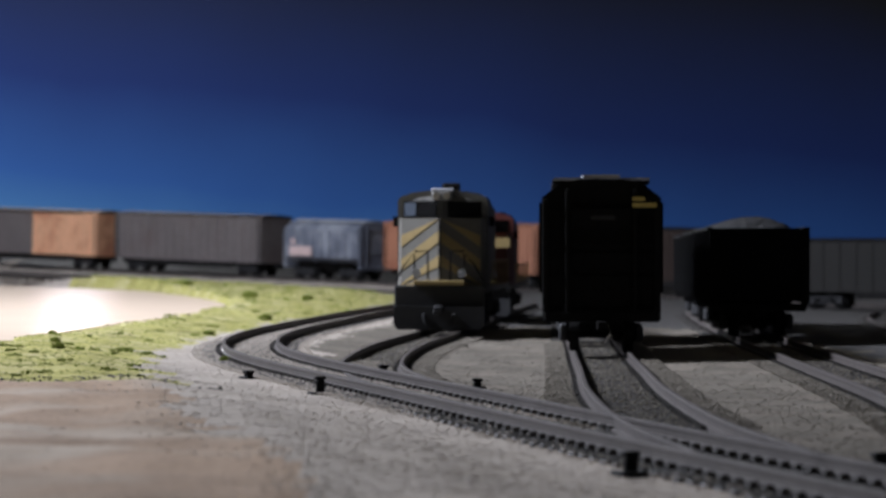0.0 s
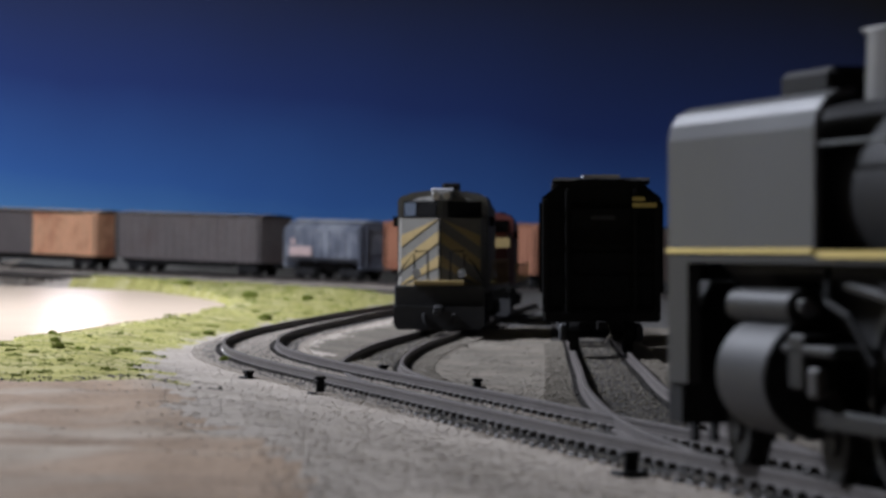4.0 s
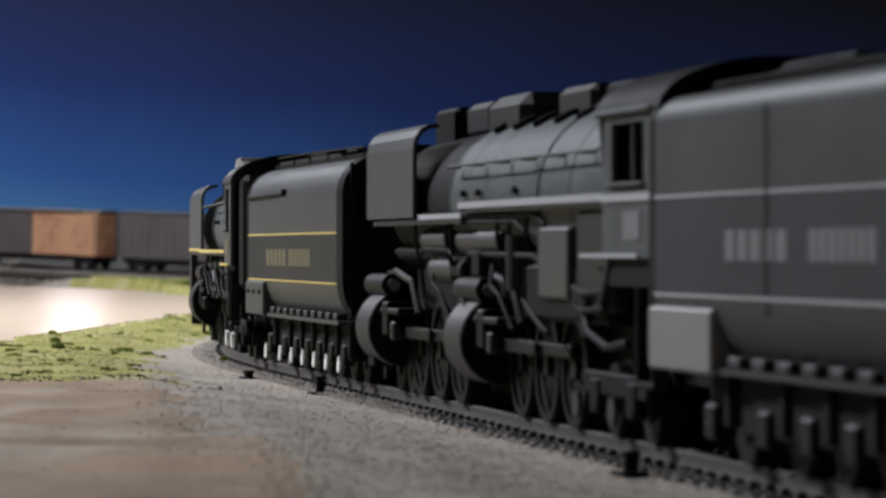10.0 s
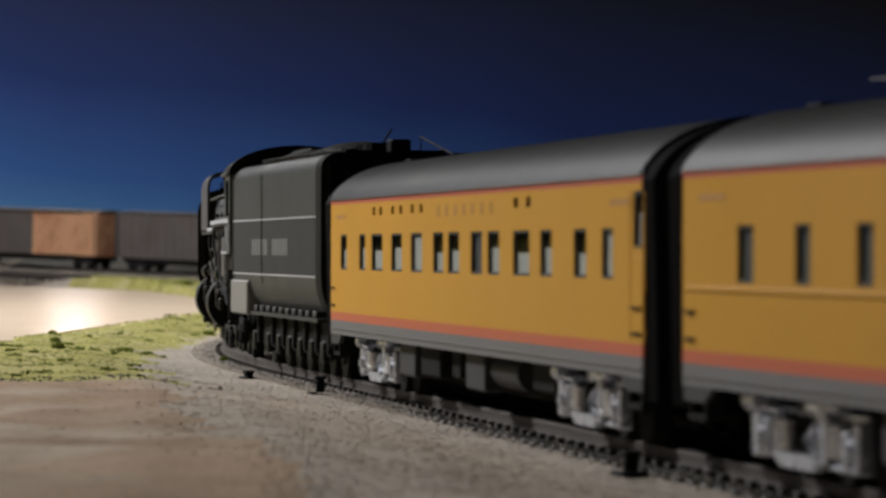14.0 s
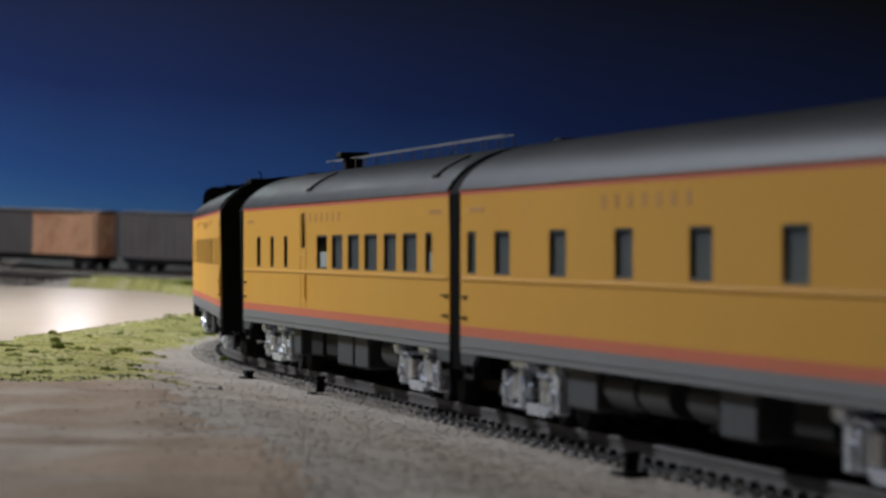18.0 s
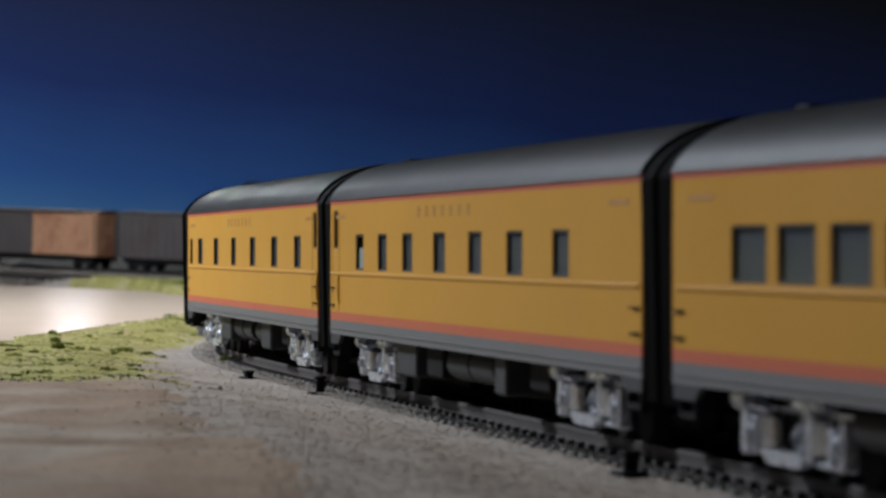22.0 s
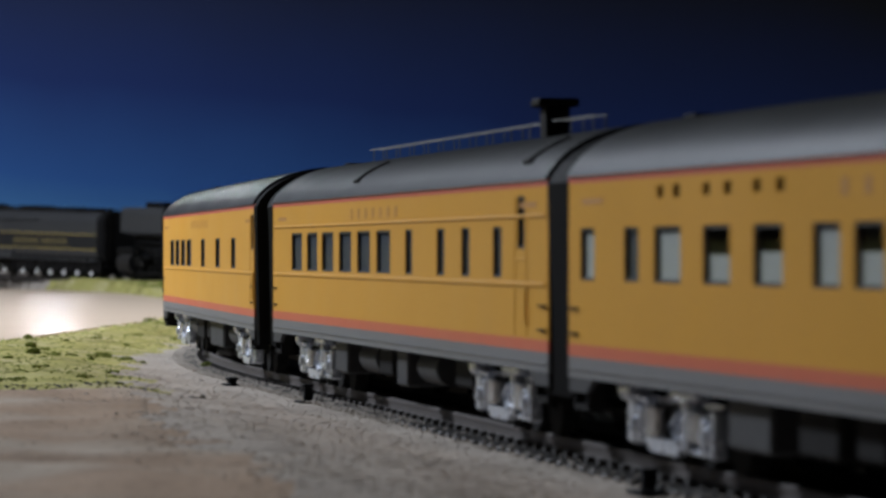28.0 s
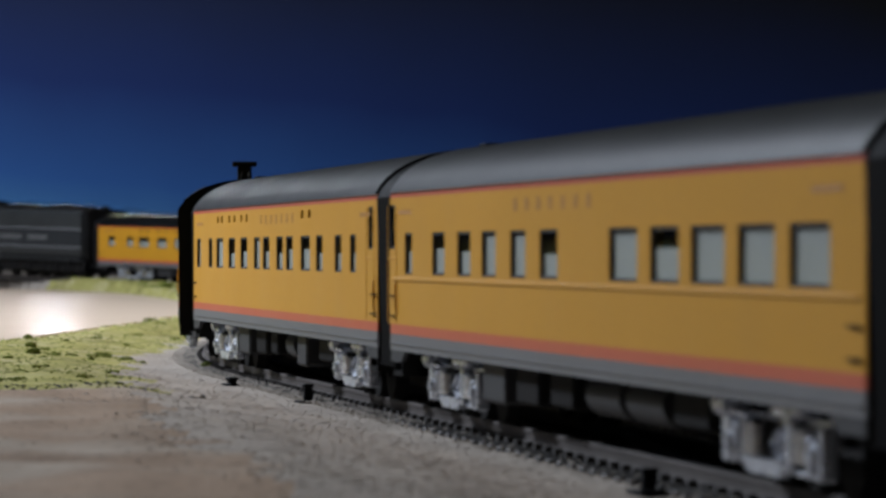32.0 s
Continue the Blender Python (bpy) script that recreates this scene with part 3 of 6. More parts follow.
def diaphragm(depth=7.0):
    bm = bmesh.new()
    prev = None
    for k in range(11):
        g = 0.35 * (k % 2)
        pts = [(-17.0 + g, 7.5 + g), (17.0 - g, 7.5 + g)] + [(x * (0.985 - 0.02 * (k % 2)), z - 0.5 - g) for x, z in roof_profile()][::-1]
        ring = [bm.verts.new((x, depth * (k / 10 - 0.5), z)) for x, z in pts]
        if prev:
            for i in range(len(ring)):
                bm.faces.new((prev[i], prev[(i + 1) % len(ring)], ring[(i + 1) % len(ring)], ring[i]))
        else:
            bm.faces.new(ring)
        prev = ring
    bm.faces.new(prev[::-1])
    return bm


def pane_mesh(w, h):
    key = ("pane", round(w, 1), round(h, 1))
    if key not in PARTS:
        bm = boxes((-0.15, 0.15, -w / 2, w / 2, -h / 2, h / 2))
        ob = part("pane", bm, PANE, None)
        PARTS[key] = ob.data
        bpy.data.objects.remove(ob)
    return PARTS[key]


def frame_mesh(w, h):
    key = ("wframe", round(w, 1), round(h, 1))
    if key not in PARTS:
        a, b, t = w / 2, h / 2, 0.45
        bm = boxes((-0.25, 0.25, -a, a, b - t, b), (-0.25, 0.25, -a, a, -b, -b + t), (-0.25, 0.25, -a, -a + t, -b + t, b - t), (-0.25, 0.25, a - t, a, -b + t, b - t))
        ob = part("window_frame", bm, UNDER_GREY, None)
        PARTS[key] = ob.data
        bpy.data.objects.remove(ob)
    return PARTS[key]


def coach(label, windows, vents=(), doors=(), belt=True, blinds=0.0, roof_kit="", lit=(), seed=1, sash=(24.0, 31.2)):
    """windows: (from, to) in mm back from the front coupling plane."""
    rnd = random.Random(seed)
    car = thing("passenger_car", label, "train car", "passenger cars of the train")
    y_of = lambda d: 150.0 - d
    ops = []
    for a, b in windows:
        ops.append((y_of(b), y_of(a), *sash))
    for d in doors:
        ops.append((y_of(d + 2.6), y_of(d - 2.6), 28.4, 36.2))
    vts = [(y_of(b), y_of(a), 34.8, 36.4) for a, b in vents]
    for sx, nm in ((-1, "side_panel"), (1, "side_panel")):
        part(nm, side_panel(sx * HALF, -LENGTH / 2, LENGTH / 2, ORANGE_TOP, EAVE - 0.3, ops + vts, -sx * 0.55), YELLOW, car)
        xa, xb = sorted((sx * (HALF + 0.03), sx * (HALF - 0.9)))
        part("red_stripe", boxes((xa, xb, -LENGTH / 2, LENGTH / 2, EAVE - 0.3, EAVE + 0.75)), STRIPE_RED, car, "thin red line under the roof")
        part("orange_stripe", boxes((xa, xb, -LENGTH / 2, LENGTH / 2, ORANGE_BOT, ORANGE_TOP)), STRIPE_ORANGE, car, "orange-red line above the sill")
        part("sill", boxes((xa, xb, -LENGTH / 2, LENGTH / 2, SIDE_BOT, ORANGE_BOT)), SILL_GREY, car, "grey sill")
        xr = sorted((sx * (HALF - 0.1), sx * (HALF + 0.28)))
        part("sill_rib", boxes((*xr, -LENGTH / 2 + 1, LENGTH / 2 - 1, 11.7, 12.0)), SILL_GREY, car)
        if seed == 16:
            part("belt_rail", boxes((*xr, -LENGTH / 2 + 2, LENGTH / 2 - 2, 32.9, 33.4), bev=0.12), YELLOW, car)
        if belt:
            part("belt_rail", boxes((*xr, -LENGTH / 2 + 2, LENGTH / 2 - 2, 22.8, 23.5), bev=0.12), YELLOW, car)
        for n_op, o in enumerate(ops + vts):
            w, h = o[1] - o[0], o[3] - o[2]
            pn = part("window", pane_mesh(w, h), PANE, car)
            pn.visible_shadow = False
            at(pn, sx * (HALF - 0.42), (o[0] + o[1]) / 2, (o[2] + o[3]) / 2)
            if h > 3:
                part("window_frame", frame_mesh(w, h), UNDER_GREY, pn)
            if h > 3:
                pale = rnd.random() < blinds or n_op in lit
                drop = 1.0 if not pale or w > 15 else (1.0 if lit else rnd.choice((0.5, 0.62, 0.9, 0.55)))
                bm = boxes((-0.1, 0.1, -w / 2 + 0.1, w / 2 - 0.1, -h / 2, -h / 2 + h * drop))
                at(part("blind", bm, BLIND if pale else PANE_BACKING, car, "cream window blind" if pale else "dark sheet added for the window's dim blue look"), sx * (HALF - 0.78), (o[0] + o[1]) / 2, (o[2] + o[3]) / 2)
        for d in doors:
            y = y_of(d)
            xd = sorted((sx * (HALF - 0.1), sx * (HALF + 0.1)))
            part("door_frame", boxes((*xd, y - 4.6, y - 4.1, 15.4, 36.0), (*xd, y + 4.1, y + 4.6, 15.4, 36.0), (*xd, y - 4.1, y + 4.1, 26.6, 27.0), bev=0.08), YELLOW, car)
            bm = tube(bmesh.new(), [(sx * 17.6, y - 5.4, 17), (sx * 17.9, y - 5.4, 18), (sx * 17.9, y - 5.4, 22), (sx * 17.6, y - 5.4, 23)], 0.16)
            part("handrail", bm, YELLOW, car)
        for yy in (LENGTH / 2 - 3.5, -LENGTH / 2 + 3.5):
            for zz in (16.5, 20.0):
                part("grab_iron", boxes((*sorted((sx * HALF, sx * (HALF + 0.5))), yy - 2.2, yy + 2.2, zz, zz + 0.3)), UNDER, car)
        # road name above the windows and small marks near the ends, as plain bars
        y0 = 8 if len(windows) < 12 else -12
        for k in range(7):
            bm = boxes((*sorted((sx * HALF, sx * (HALF + 0.06))), y0 + 26 - k * 8.2, y0 + 28.2 - k * 8.2, 34.0, 36.0))
            part("letter_mark", bm, LETTER_RED, car)
        for yy in (LENGTH / 2 - 14, -LENGTH / 2 + 14):
            part("number_mark", boxes((*sorted((sx * HALF, sx * (HALF + 0.06))), yy - 6, yy + 6, 34.4, 35.2)), LETTER_RED, car)
    smooth_roof = shared("roof", coach_roof, ROOF_GREY, car, "silver-grey rounded roof")
    smooth(smooth_roof)
    for sy in (-1, 1):
        bm = prism(bmesh.new(), end_profile(0.9, SIDE_BOT, 37.5), sy * (LENGTH / 2 - 0.9), sy * (LENGTH / 2 - 0.1))
        part("end_wall", bm, SILL_GREY, car)
        deep = 7.0 if seed < 16 else 10.4
        bellows = shared("diaphragm_%d" % deep, lambda: diaphragm(deep), BLACK, car, "black bellows diaphragm")
        bellows.name = "diaphragm"
        at(bellows, 0, sy * (LENGTH / 2 + deep / 2 - 0.1), 0)
        for sx in (-1, 1):
            prof = [(sy * (LENGTH / 2 - 14), SIDE_BOT + 0.02), (sy * (LENGTH / 2 - 0.2), SIDE_BOT + 0.02), (sy * (LENGTH / 2 - 0.2), 8.6), (sy * (LENGTH / 2 - 10), 8.6)]
            bm = bmesh.new()
            a_ = [bm.verts.new((sx * (HALF - 0.05), y, z)) for y, z in prof]
            b_ = [bm.verts.new((sx * (HALF - 0.9), y, z)) for y, z in prof]
            bm.faces.new(a_)
            bm.faces.new(b_[::-1])
            for i in range(4):
                bm.faces.new((a_[i], a_[(i + 1) % 4], b_[(i + 1) % 4], b_[i]))
            part("vestibule_skirt", bm, UNDER_GREY, car)
        bm = boxes((-1.6, 1.6, sy * 150 - 6, sy * 150 + 6, 6.0, 9.0), bev=0.4)
        part("coupler", bm, UNDER, car)
    part("floor", boxes((-16.4, 16.4, -LENGTH / 2 + 1, LENGTH / 2 - 1, 11.6, 13.2)), UNDER, car)
    part("interior", boxes((-16.2, 16.2, -60, 60, 13.3, 21.5), (-3, 3, -130, 130, 13.3, 20), *(((-0.4, 0.4, -132, 132, 20, 37),) if len(windows) in (7, 13) else ())), INTERIOR, car)
    part("centre_sill", boxes((-5, 5, -LENGTH / 2 + 4, LENGTH / 2 - 4, 8.6, 11.5)), UNDER, car)
    kit = [(-15.5, 52, 70, 4.2, 11.4), (-15.0, 28, 44, 4.8, 11.4), (-14.5, 8, 22, 5.2, 11.4), (-15.5, -18, -2, 4.0, 11.4), (-15.5, -40, -24, 4.0, 11.4), (-14.0, -68, -50, 5.5, 11.4)]
    for i, (x, a, b, z0, z1) in enumerate(kit):
        a, b = a + rnd.uniform(-4, 4), b + rnd.uniform(-4, 4)
        if rnd.random() < 0.72:
            m = UNDER_GREY if i in (0, 3, 4) else UNDER
            part("equipment_box", boxes((x, x + 9, a, b, z0, z1), bev=0.5), m, car)
            part("equipment_box", boxes((-x - 9, -x, a, b, z0, z1), bev=0.5), m, car)
        else:
            for s in (-1, 1):
                bm = cyl(bmesh.new(), "y", (s * 11.5, (a + b) / 2, 8.0), 3.2, b - a + 4, 14)
                smooth(part("air_tank", bm, UNDER_GREY, car))
    for y, rz in ((98, 180 if seed == 13 else 0), (-97, 0)):
        add_truck(car, y, rz)
    for s in (-1, 1):
        for y in (LENGTH / 2 - 6, -LENGTH / 2 + 6):
            part("step", boxes((*sorted((s * 14.0, s * 17.2)), y - 4, y + 4, 6.2, 7.0), (*sorted((s * 14.6, s * 17.2)), y - 4, y - 3.4, 7, 11.8), (*sorted((s * 14.6, s * 17.2)), y + 3.4, y + 4, 7, 11.8)), UNDER, car)
    # roof fittings
    part("roof_vent", boxes((-3.0, 3.0, 130, 136, 46.3, 46.9), bev=0.2), BLACK, car, "low black roof hatch")
    arc = roof_profile(0.15)
    for y in ((38, -122) if roof_kit in ("kitchen", "walkway") else ()):
        for s in (-1, 1):
            bm = tube(bmesh.new(), [(s * -arc[k][0], y - 1.1 * (k - 2), arc[k][1]) for k in (2, 3, 4, 5)], 0.4)
            tube(bm, [(s * -arc[2][0], y + 2.5, arc[2][1]), (s * -arc[2][0], y - 2.5, arc[2][1])], 0.5)
            part("roof_grab", bm, UNDER, car, "dark roof handhold")
    if roof_kit in ("walkway", "kitchen"):
        y0, y1 = (-100, 114) if roof_kit == "walkway" else (-108, 115)
        bm = boxes((-1.1, -0.9, y0, y1, 49.1, 49.3), (0.9, 1.1, y0, y1, 49.1, 49.3))
        for y in np.arange(y0 + 1, y1, 16.0):
            box(bm, -1.1, -0.9, y, y + 0.25, 46.4, 49.0)
            box(bm, 0.9, 1.1, y, y + 0.25, 46.4, 49.0)
        part("roof_rail", bm, SILL_GREY, car, "low grey roof railing")
    if roof_kit in ("walkway", "kitchen"):
        y, t = (-66, 51.6) if roof_kit == "walkway" else (80, 49.2)
        bm = boxes((-2.0, 2.0, y - 2.5, y + 2.5, 46.0, t), (-3.4, 3.4, y - 3.4, y + 3.4, t, t + 1.4), bev=0.3)
        part("roof_chimney", bm, UNDER, car, "dark square roof stack")
    if roof_kit == "aerials":
        bm = tube(bmesh.new(), [(0, 96, 46.8), (0, 97, 47.1), (0, 120, 49.8), (0, 134, 51.6)], 0.2)
        tube(bm, [(0, 133.6, 51.4), (0, 133.8, 46.8)], 0.14)
        part("aerial", bm, UNDER, car, "thin raked roof aerial")
    return car


W1 = [(20.5, 28.5), (45, 52.5), (60.5, 73.5), (84, 96), (106, 118), (129.5, 139.5), (144.5, 155), (166, 176), (181, 191), (202.5, 215.5), (224, 232.5), (248.5, 257), (267.5, 274.5)]
V1 = [(62, 65), (70, 73), (84, 87), (93.5, 96.5), (106, 109), (115.5, 118.5), (203, 206.5), (213, 216.5)]
W2 = [(32.5, 39.5), (57, 63), (80.5, 86.5), (132.5, 147.5), (154.5, 169.5), (176.5, 191.5), (198, 214), (222, 236.5), (244, 259.5), (268.5, 275.5)]
W3 = [(13, 20.5), (36, 48.5), (78, 90), (121.5, 132.5), (164, 176), (208.5, 220.5), (252, 264)]
W4 = [(41, 51), (68.5, 79), (97, 108), (130, 142), (164, 176), (197.5, 210.5), (233.5, 245.5)]
W5 = [(35, 50.5), (55, 70.5), (76, 91.5), (96.5, 113), (145, 157.5), (190, 203), (234, 246)]
W6 = [(35, 50), (57, 71), (77, 92), (99, 114), (121, 136), (143, 158), (173.5, 180.5), (204, 211), (226, 233), (252, 259)]
W8 = [(21, 28), (47, 58), (69, 80), (89, 100), (111, 122), (132, 144), (176, 192), (199, 214), (220, 236), (242, 258), (264, 280)]
CARS = [
    coach("yellow coach with grey roof, many narrow windows and raked aerials", W1, V1, (290,), False, 0.9, "aerials", seed=11),
    coach("yellow coach with baggage door, grouped wide windows and roof rail", W2, (), (112,), True, 0.25, "kitchen", seed=12),
    coach("yellow sleeping car with seven separate windows and grey roof", W3, (), (288.5,), True, 0.0, "", seed=13),
    coach("yellow sleeping car with evenly spaced windows and front vestibule door", W4, (), (14.5,), True, 0.2, "", seed=14),
    coach("yellow lounge car with four grouped windows and three single ones", W5, (), (288,), True, 0.0, "", seed=15),
    coach("yellow diner with six wide windows and a roof rail", W6, (), (273.5,), True, 0.0, "walkway", (), seed=16, sash=(24.0, 31.8)),
    coach("yellow coach with many paired windows and pale blinds", [(a - 6.5, b - 6.5) for a, b in W1], [(a - 6.5, b - 6.5) for a, b in V1], (285,), False, 0.95, "", seed=17),
    coach("yellow observation car with five wide pale windows", W8, (), (8.5,), True, 1.0, "", seed=18),
    coach("yellow sleeping car at the end of the train", W3, (), (14,), True, 0.2, "", seed=19),
]

# ---------------------------------------------------------------- steam locomotives (local y = 0 at mid-engine)
def ring_profile(cx, cz, r, n=28):
    return [(cx + r * math.cos(6.28319 * k / n), cz + r * math.sin(6.28319 * k / n)) for k in range(n)]


def wheel_tyre(r, sx):
    """Tyre and flange of a driver as one ring."""
    bm = bmesh.new()
    n = 26
    loop = ((r * 0.86, 7.3), (r * 0.86, 10.0), (r, 10.0), (r, 7.3), (r + 0.7, 7.2), (r + 0.7, 6.7), (r * 0.86, 6.7))
    vs = [[bm.verts.new((sx * x, q * math.cos(6.28319 * k / n), q * math.sin(6.28319 * k / n))) for k in range(n)] for q, x in loop]
    for A, B in zip(vs, vs[1:] + vs[:1]):
        for k in range(n):
            bm.faces.new((A[k], A[(k + 1) % n], B[(k + 1) % n], B[k]))
    return bm


def wheel_spoke(r, sx, k):
    bm = bmesh.new()
    a, w = 6.28319 * k / 12, 0.55
    p = [Vector((0, math.cos(a), math.sin(a))), Vector((0, -math.sin(a), math.cos(a)))]
    q = [bm.verts.new(Vector((sx * x, 0, 0)) + p[0] * d + p[1] * e) for x in (8.0, 9.3) for d, e in ((r * 0.15, -w), (r * 0.87, -w), (r * 0.87, w), (r * 0.15, w))]
    for f in ((0, 1, 2, 3), (7, 6, 5, 4), (0, 4, 5, 1), (2, 6, 7, 3), (0, 3, 7, 4), (1, 5, 6, 2)):
        bm.faces.new([q[i] for i in f])
    return bm


def wheel_weight(r, sx):
    return sideways([(r * 0.84 * math.cos(a), r * 0.84 * math.sin(a)) for a in np.linspace(2.3, 3.98, 8)], sx * 7.8, sx * 9.5)


def sideways(prof, x0, x1):
    """Prism across the track of a profile (y, z)."""
    bm = bmesh.new()
    a_ = [bm.verts.new((x1, y, z)) for y, z in prof]
    b_ = [bm.verts.new((x0, y, z)) for y, z in prof]
    bm.faces.new(a_)
    bm.faces.new(b_[::-1])
    for k in range(len(prof)):
        bm.faces.new((a_[k], a_[(k + 1) % len(prof)], b_[(k + 1) % len(prof)], b_[k]))
    return bm


def small_wheel(r):
    bm = cyl(bmesh.new(), "x", (0, 0, 0), 1.0, 17, 8)
    for sx in (-1, 1):
        cyl(bm, "x", (sx * 8.6, 0, 0), r, 2.2, 22)
        cyl(bm, "x", (sx * 7.2, 0, 0), r + 0.7, 0.7, 22)
        cyl(bm, "x", (sx * 9.9, 0, 0), r * 0.45, 0.7, 14)
    return bm


DRIVERS, RODS = [], []
TOOL_BEIGE = mat("pale_grey_beige_paint", (0.17, 0.165, 0.155), 0.5, vary=0.1, bump=0.05)


def steam_engine(label, style):
    two = style == 2
    e = thing("steam_locomotive", label, "locomotive", "steam locomotives of the train")
    LINE = LINE_WHITE if two else LINE_YELLOW
    cz, r = (36.7, 14.2) if two else (34.5, 13.4)
    yc0, yc1 = (-100, -131) if two else (-86, -113)
    ylow = yc0 + 2
    # boiler: black smokebox, then the grey jacket courses and firebox
    yj = 38 if two else 26

    def barrel(rows):
        bm = bmesh.new()
        prev = None
        for y, rr in rows:
            ring = [bm.verts.new((rr * math.cos(a), y, cz + rr * math.sin(a))) for a in np.linspace(0, 6.28319, 33)[:-1]]
            if prev:
                for k in range(32):
                    bm.faces.new((prev[k], prev[(k + 1) % 32], ring[(k + 1) % 32], ring[k]))
            else:
                bm.faces.new(ring)
            prev = ring
        bm.faces.new(prev[::-1])
        return bm

    smooth(part("smokebox", barrel([(112, r * 0.72), (110, r * 0.9), (70, r * 0.93), (yj, r * 0.95)]), BLACK, e, "matt black smokebox"))
    smooth(part("boiler", barrel([(yj, r), (-30, r * 1.01), (-60, r * 1.03), (ylow - 4, r * 1.04)]), BOILER_GREY, e, "graphite-grey boiler jacket"))
    for y in [q for q in (yj - 1, 22, 4, -18, -42, -66) if q < yj]:
        bm = prism(bmesh.new(), ring_profile(0, cz, r * (1.008 if y > -20 else 1.04), 32), y - 0.4, y + 0.4)
        smooth(part("boiler_band", bm, BOILER_GREY, e))
    for y in (yj - 16, yj - 30, yj - 62):
        for sx in (-1, 1):
            part("washout_plug", boxes((*sorted((sx * (r + 0.2), sx * (r + 0.9))), y - 1.3, y + 1.3, cz + 0.6, cz + 1.8), bev=0.2), UNDER, e)
    # black shell added where the running board shades the boiler
    a0 = 1.2
    low = [a for a in np.linspace(math.pi * a0, math.pi * (3 - a0), 17)]
    prof = [(r * 1.07 * math.cos(a), cz + r * 1.07 * math.sin(a)) for a in low] + [(r * 0.97 * math.cos(a), cz + r * 0.97 * math.sin(a)) for a in low[::-1]]
    smooth(part("boiler_underside", prism(bmesh.new(), prof, ylow, 109), BLACK, e, "black shell that puts the shade under the boiler into colour"))
    bm = cyl(bmesh.new(), "y", (0, 114, cz), 7.0, 3.0, 20)
    part("smokebox_door", bm, BLACK, e)
    bm = cyl(bmesh.new(), "y", (0, 116.5, cz + 4), 2.6, 3.0, 14)
    part("headlight", bm, CHROME, e)
    # smoke deflectors, rolled inwards at the top
    z0, z1 = (34.1, 51.7) if two else (28.4, 47.2)
    d0, d1 = (68, 122) if two else (55, 122)
    for sx in (-1, 1):
        prof = [(15.6, z0), (15.6, z1 - 4.6), (15.2, z1 - 2.6), (14.2, z1 - 1.1), (12.6, z1 - 0.2), (10.6, z1), (10.6, z1 - 0.8), (12.4, z1 - 1.0), (13.7, z1 - 1.8), (14.5, z1 - 3.0), (14.8, z1 - 4.8), (14.8, z0)]
        bm = prism(bmesh.new(), [(sx * x, z) for x, z in prof], d0, d1)
        part("smoke_deflector", bm, LOCO_GREY, e, "grey smoke deflector plate")
        if not two:
            part("lining", boxes((*sorted((sx * 15.4, sx * 15.9)), d0, d1, 27.7, 28.35)), LINE, e)
            bm = prism(bmesh.new(), [(sx * 15.6, 10.5), (sx * 15.6, 27.4), (sx * 13.8, 27.4), (sx * 13.8, 10.5)], 112, 122)
            part("front_apron", bm, LOCO_DARK, e)
        else:
            part("lining", boxes((*sorted((sx * 15.4, sx * 16.0)), 17.5, d0 - 8, 33.6, 34.5)), LINE, e)
    # running boards with lining
    for sx in (-1, 1):
        zb = 35.4 if two else 27.4
        y1 = 17 if two else 51
        part("running_board", boxes((*sorted((sx * 10.0, sx * 16.2)), ylow, y1 if two else 112, zb - 0.9, zb)), LOCO_DARK, e)
        if two:
            part("running_board", boxes((*sorted((sx * 10.0, sx * 15.9)), y1 + 0.2, 112, 32.7, 33.6)), LOCO_DARK, e)
        part("lining", boxes((*sorted((sx * 15.9, sx * 16.5)), ylow + (0 if two else 10), y1, zb - 0.2, zb + (0.9 if two else 0.65))), LINE, e)
        bm = tube(bmesh.new(), [(sx * (r + 1.6), 32 if two else 60, cz + 6), (sx * (r + 1.9), 0, cz + 6), (sx * (r + 2.0), yc0 + 6, cz + 6)], 0.26)
        part("handrail", bm, BOILER_GREY, e)
        for k in range(6):
            y = (30 - k * 22) if two else 56 - k * 26
            part("handrail_stanchion", cyl(bmesh.new(), "x", (sx * (r + 0.6), y, cz + 6), 0.4, 2.6, 6), BOILER_GREY, e)
        # sand pipes over the boiler
        for k in range(5):
            y = (30 if two else 12) - k * 17
            pts = [(sx * r * math.sin(a) * 1.03, y - 9.0 * a, cz + r * math.cos(a) * 1.03) for a in ((0.28, 0.38, 0.48, 0.58) if two else (0.30, 0.45, 0.62, 0.78))]
            part("sand_pipe", tube(bmesh.new(), pts, 0.75), BLACK, e)
    # top of the boiler; on the second engine its unlit look is put into darker paint
    zt = cz + r
    part("smokestack", boxes((-4.2, 4.2, 86, 108, zt - 3, zt + (4.6 if two else 3.4)), bev=0.9), BLACK, e, "low black double stack")
    if two:
        part("sand_box", boxes((-4.6, 4.6, 50, 72, zt - 2, zt + 4.4), bev=1.2), LOCO_DARK, e, "sand box on the boiler")
    else:
        dome = prism(bmesh.new(), [(4.8 * math.cos(a) * (1 - 0.2 * abs(math.sin(2 * a))), 69 + 7.5 * math.sin(a)) for a in np.linspace(0, 6.28319, 25)[:-1]], 0, 8.4)
        for v in dome.verts:
            v.co = Vector((v.co.x * (0.94 if v.co.y > 4 else 1), 69 + (v.co.z - 69) * (0.94 if v.co.y > 4 else 1), zt - 1.6 + v.co.y))
        smooth(part("sand_box", dome, TOOL_BEIGE, e, "pale grey sand box on the boiler"))
        part("sand_box_lid", boxes((-3.6, 3.6, 63.4, 74.6, zt + 6.7, zt + 7.4), bev=0.3), TOOL_BEIGE, e)
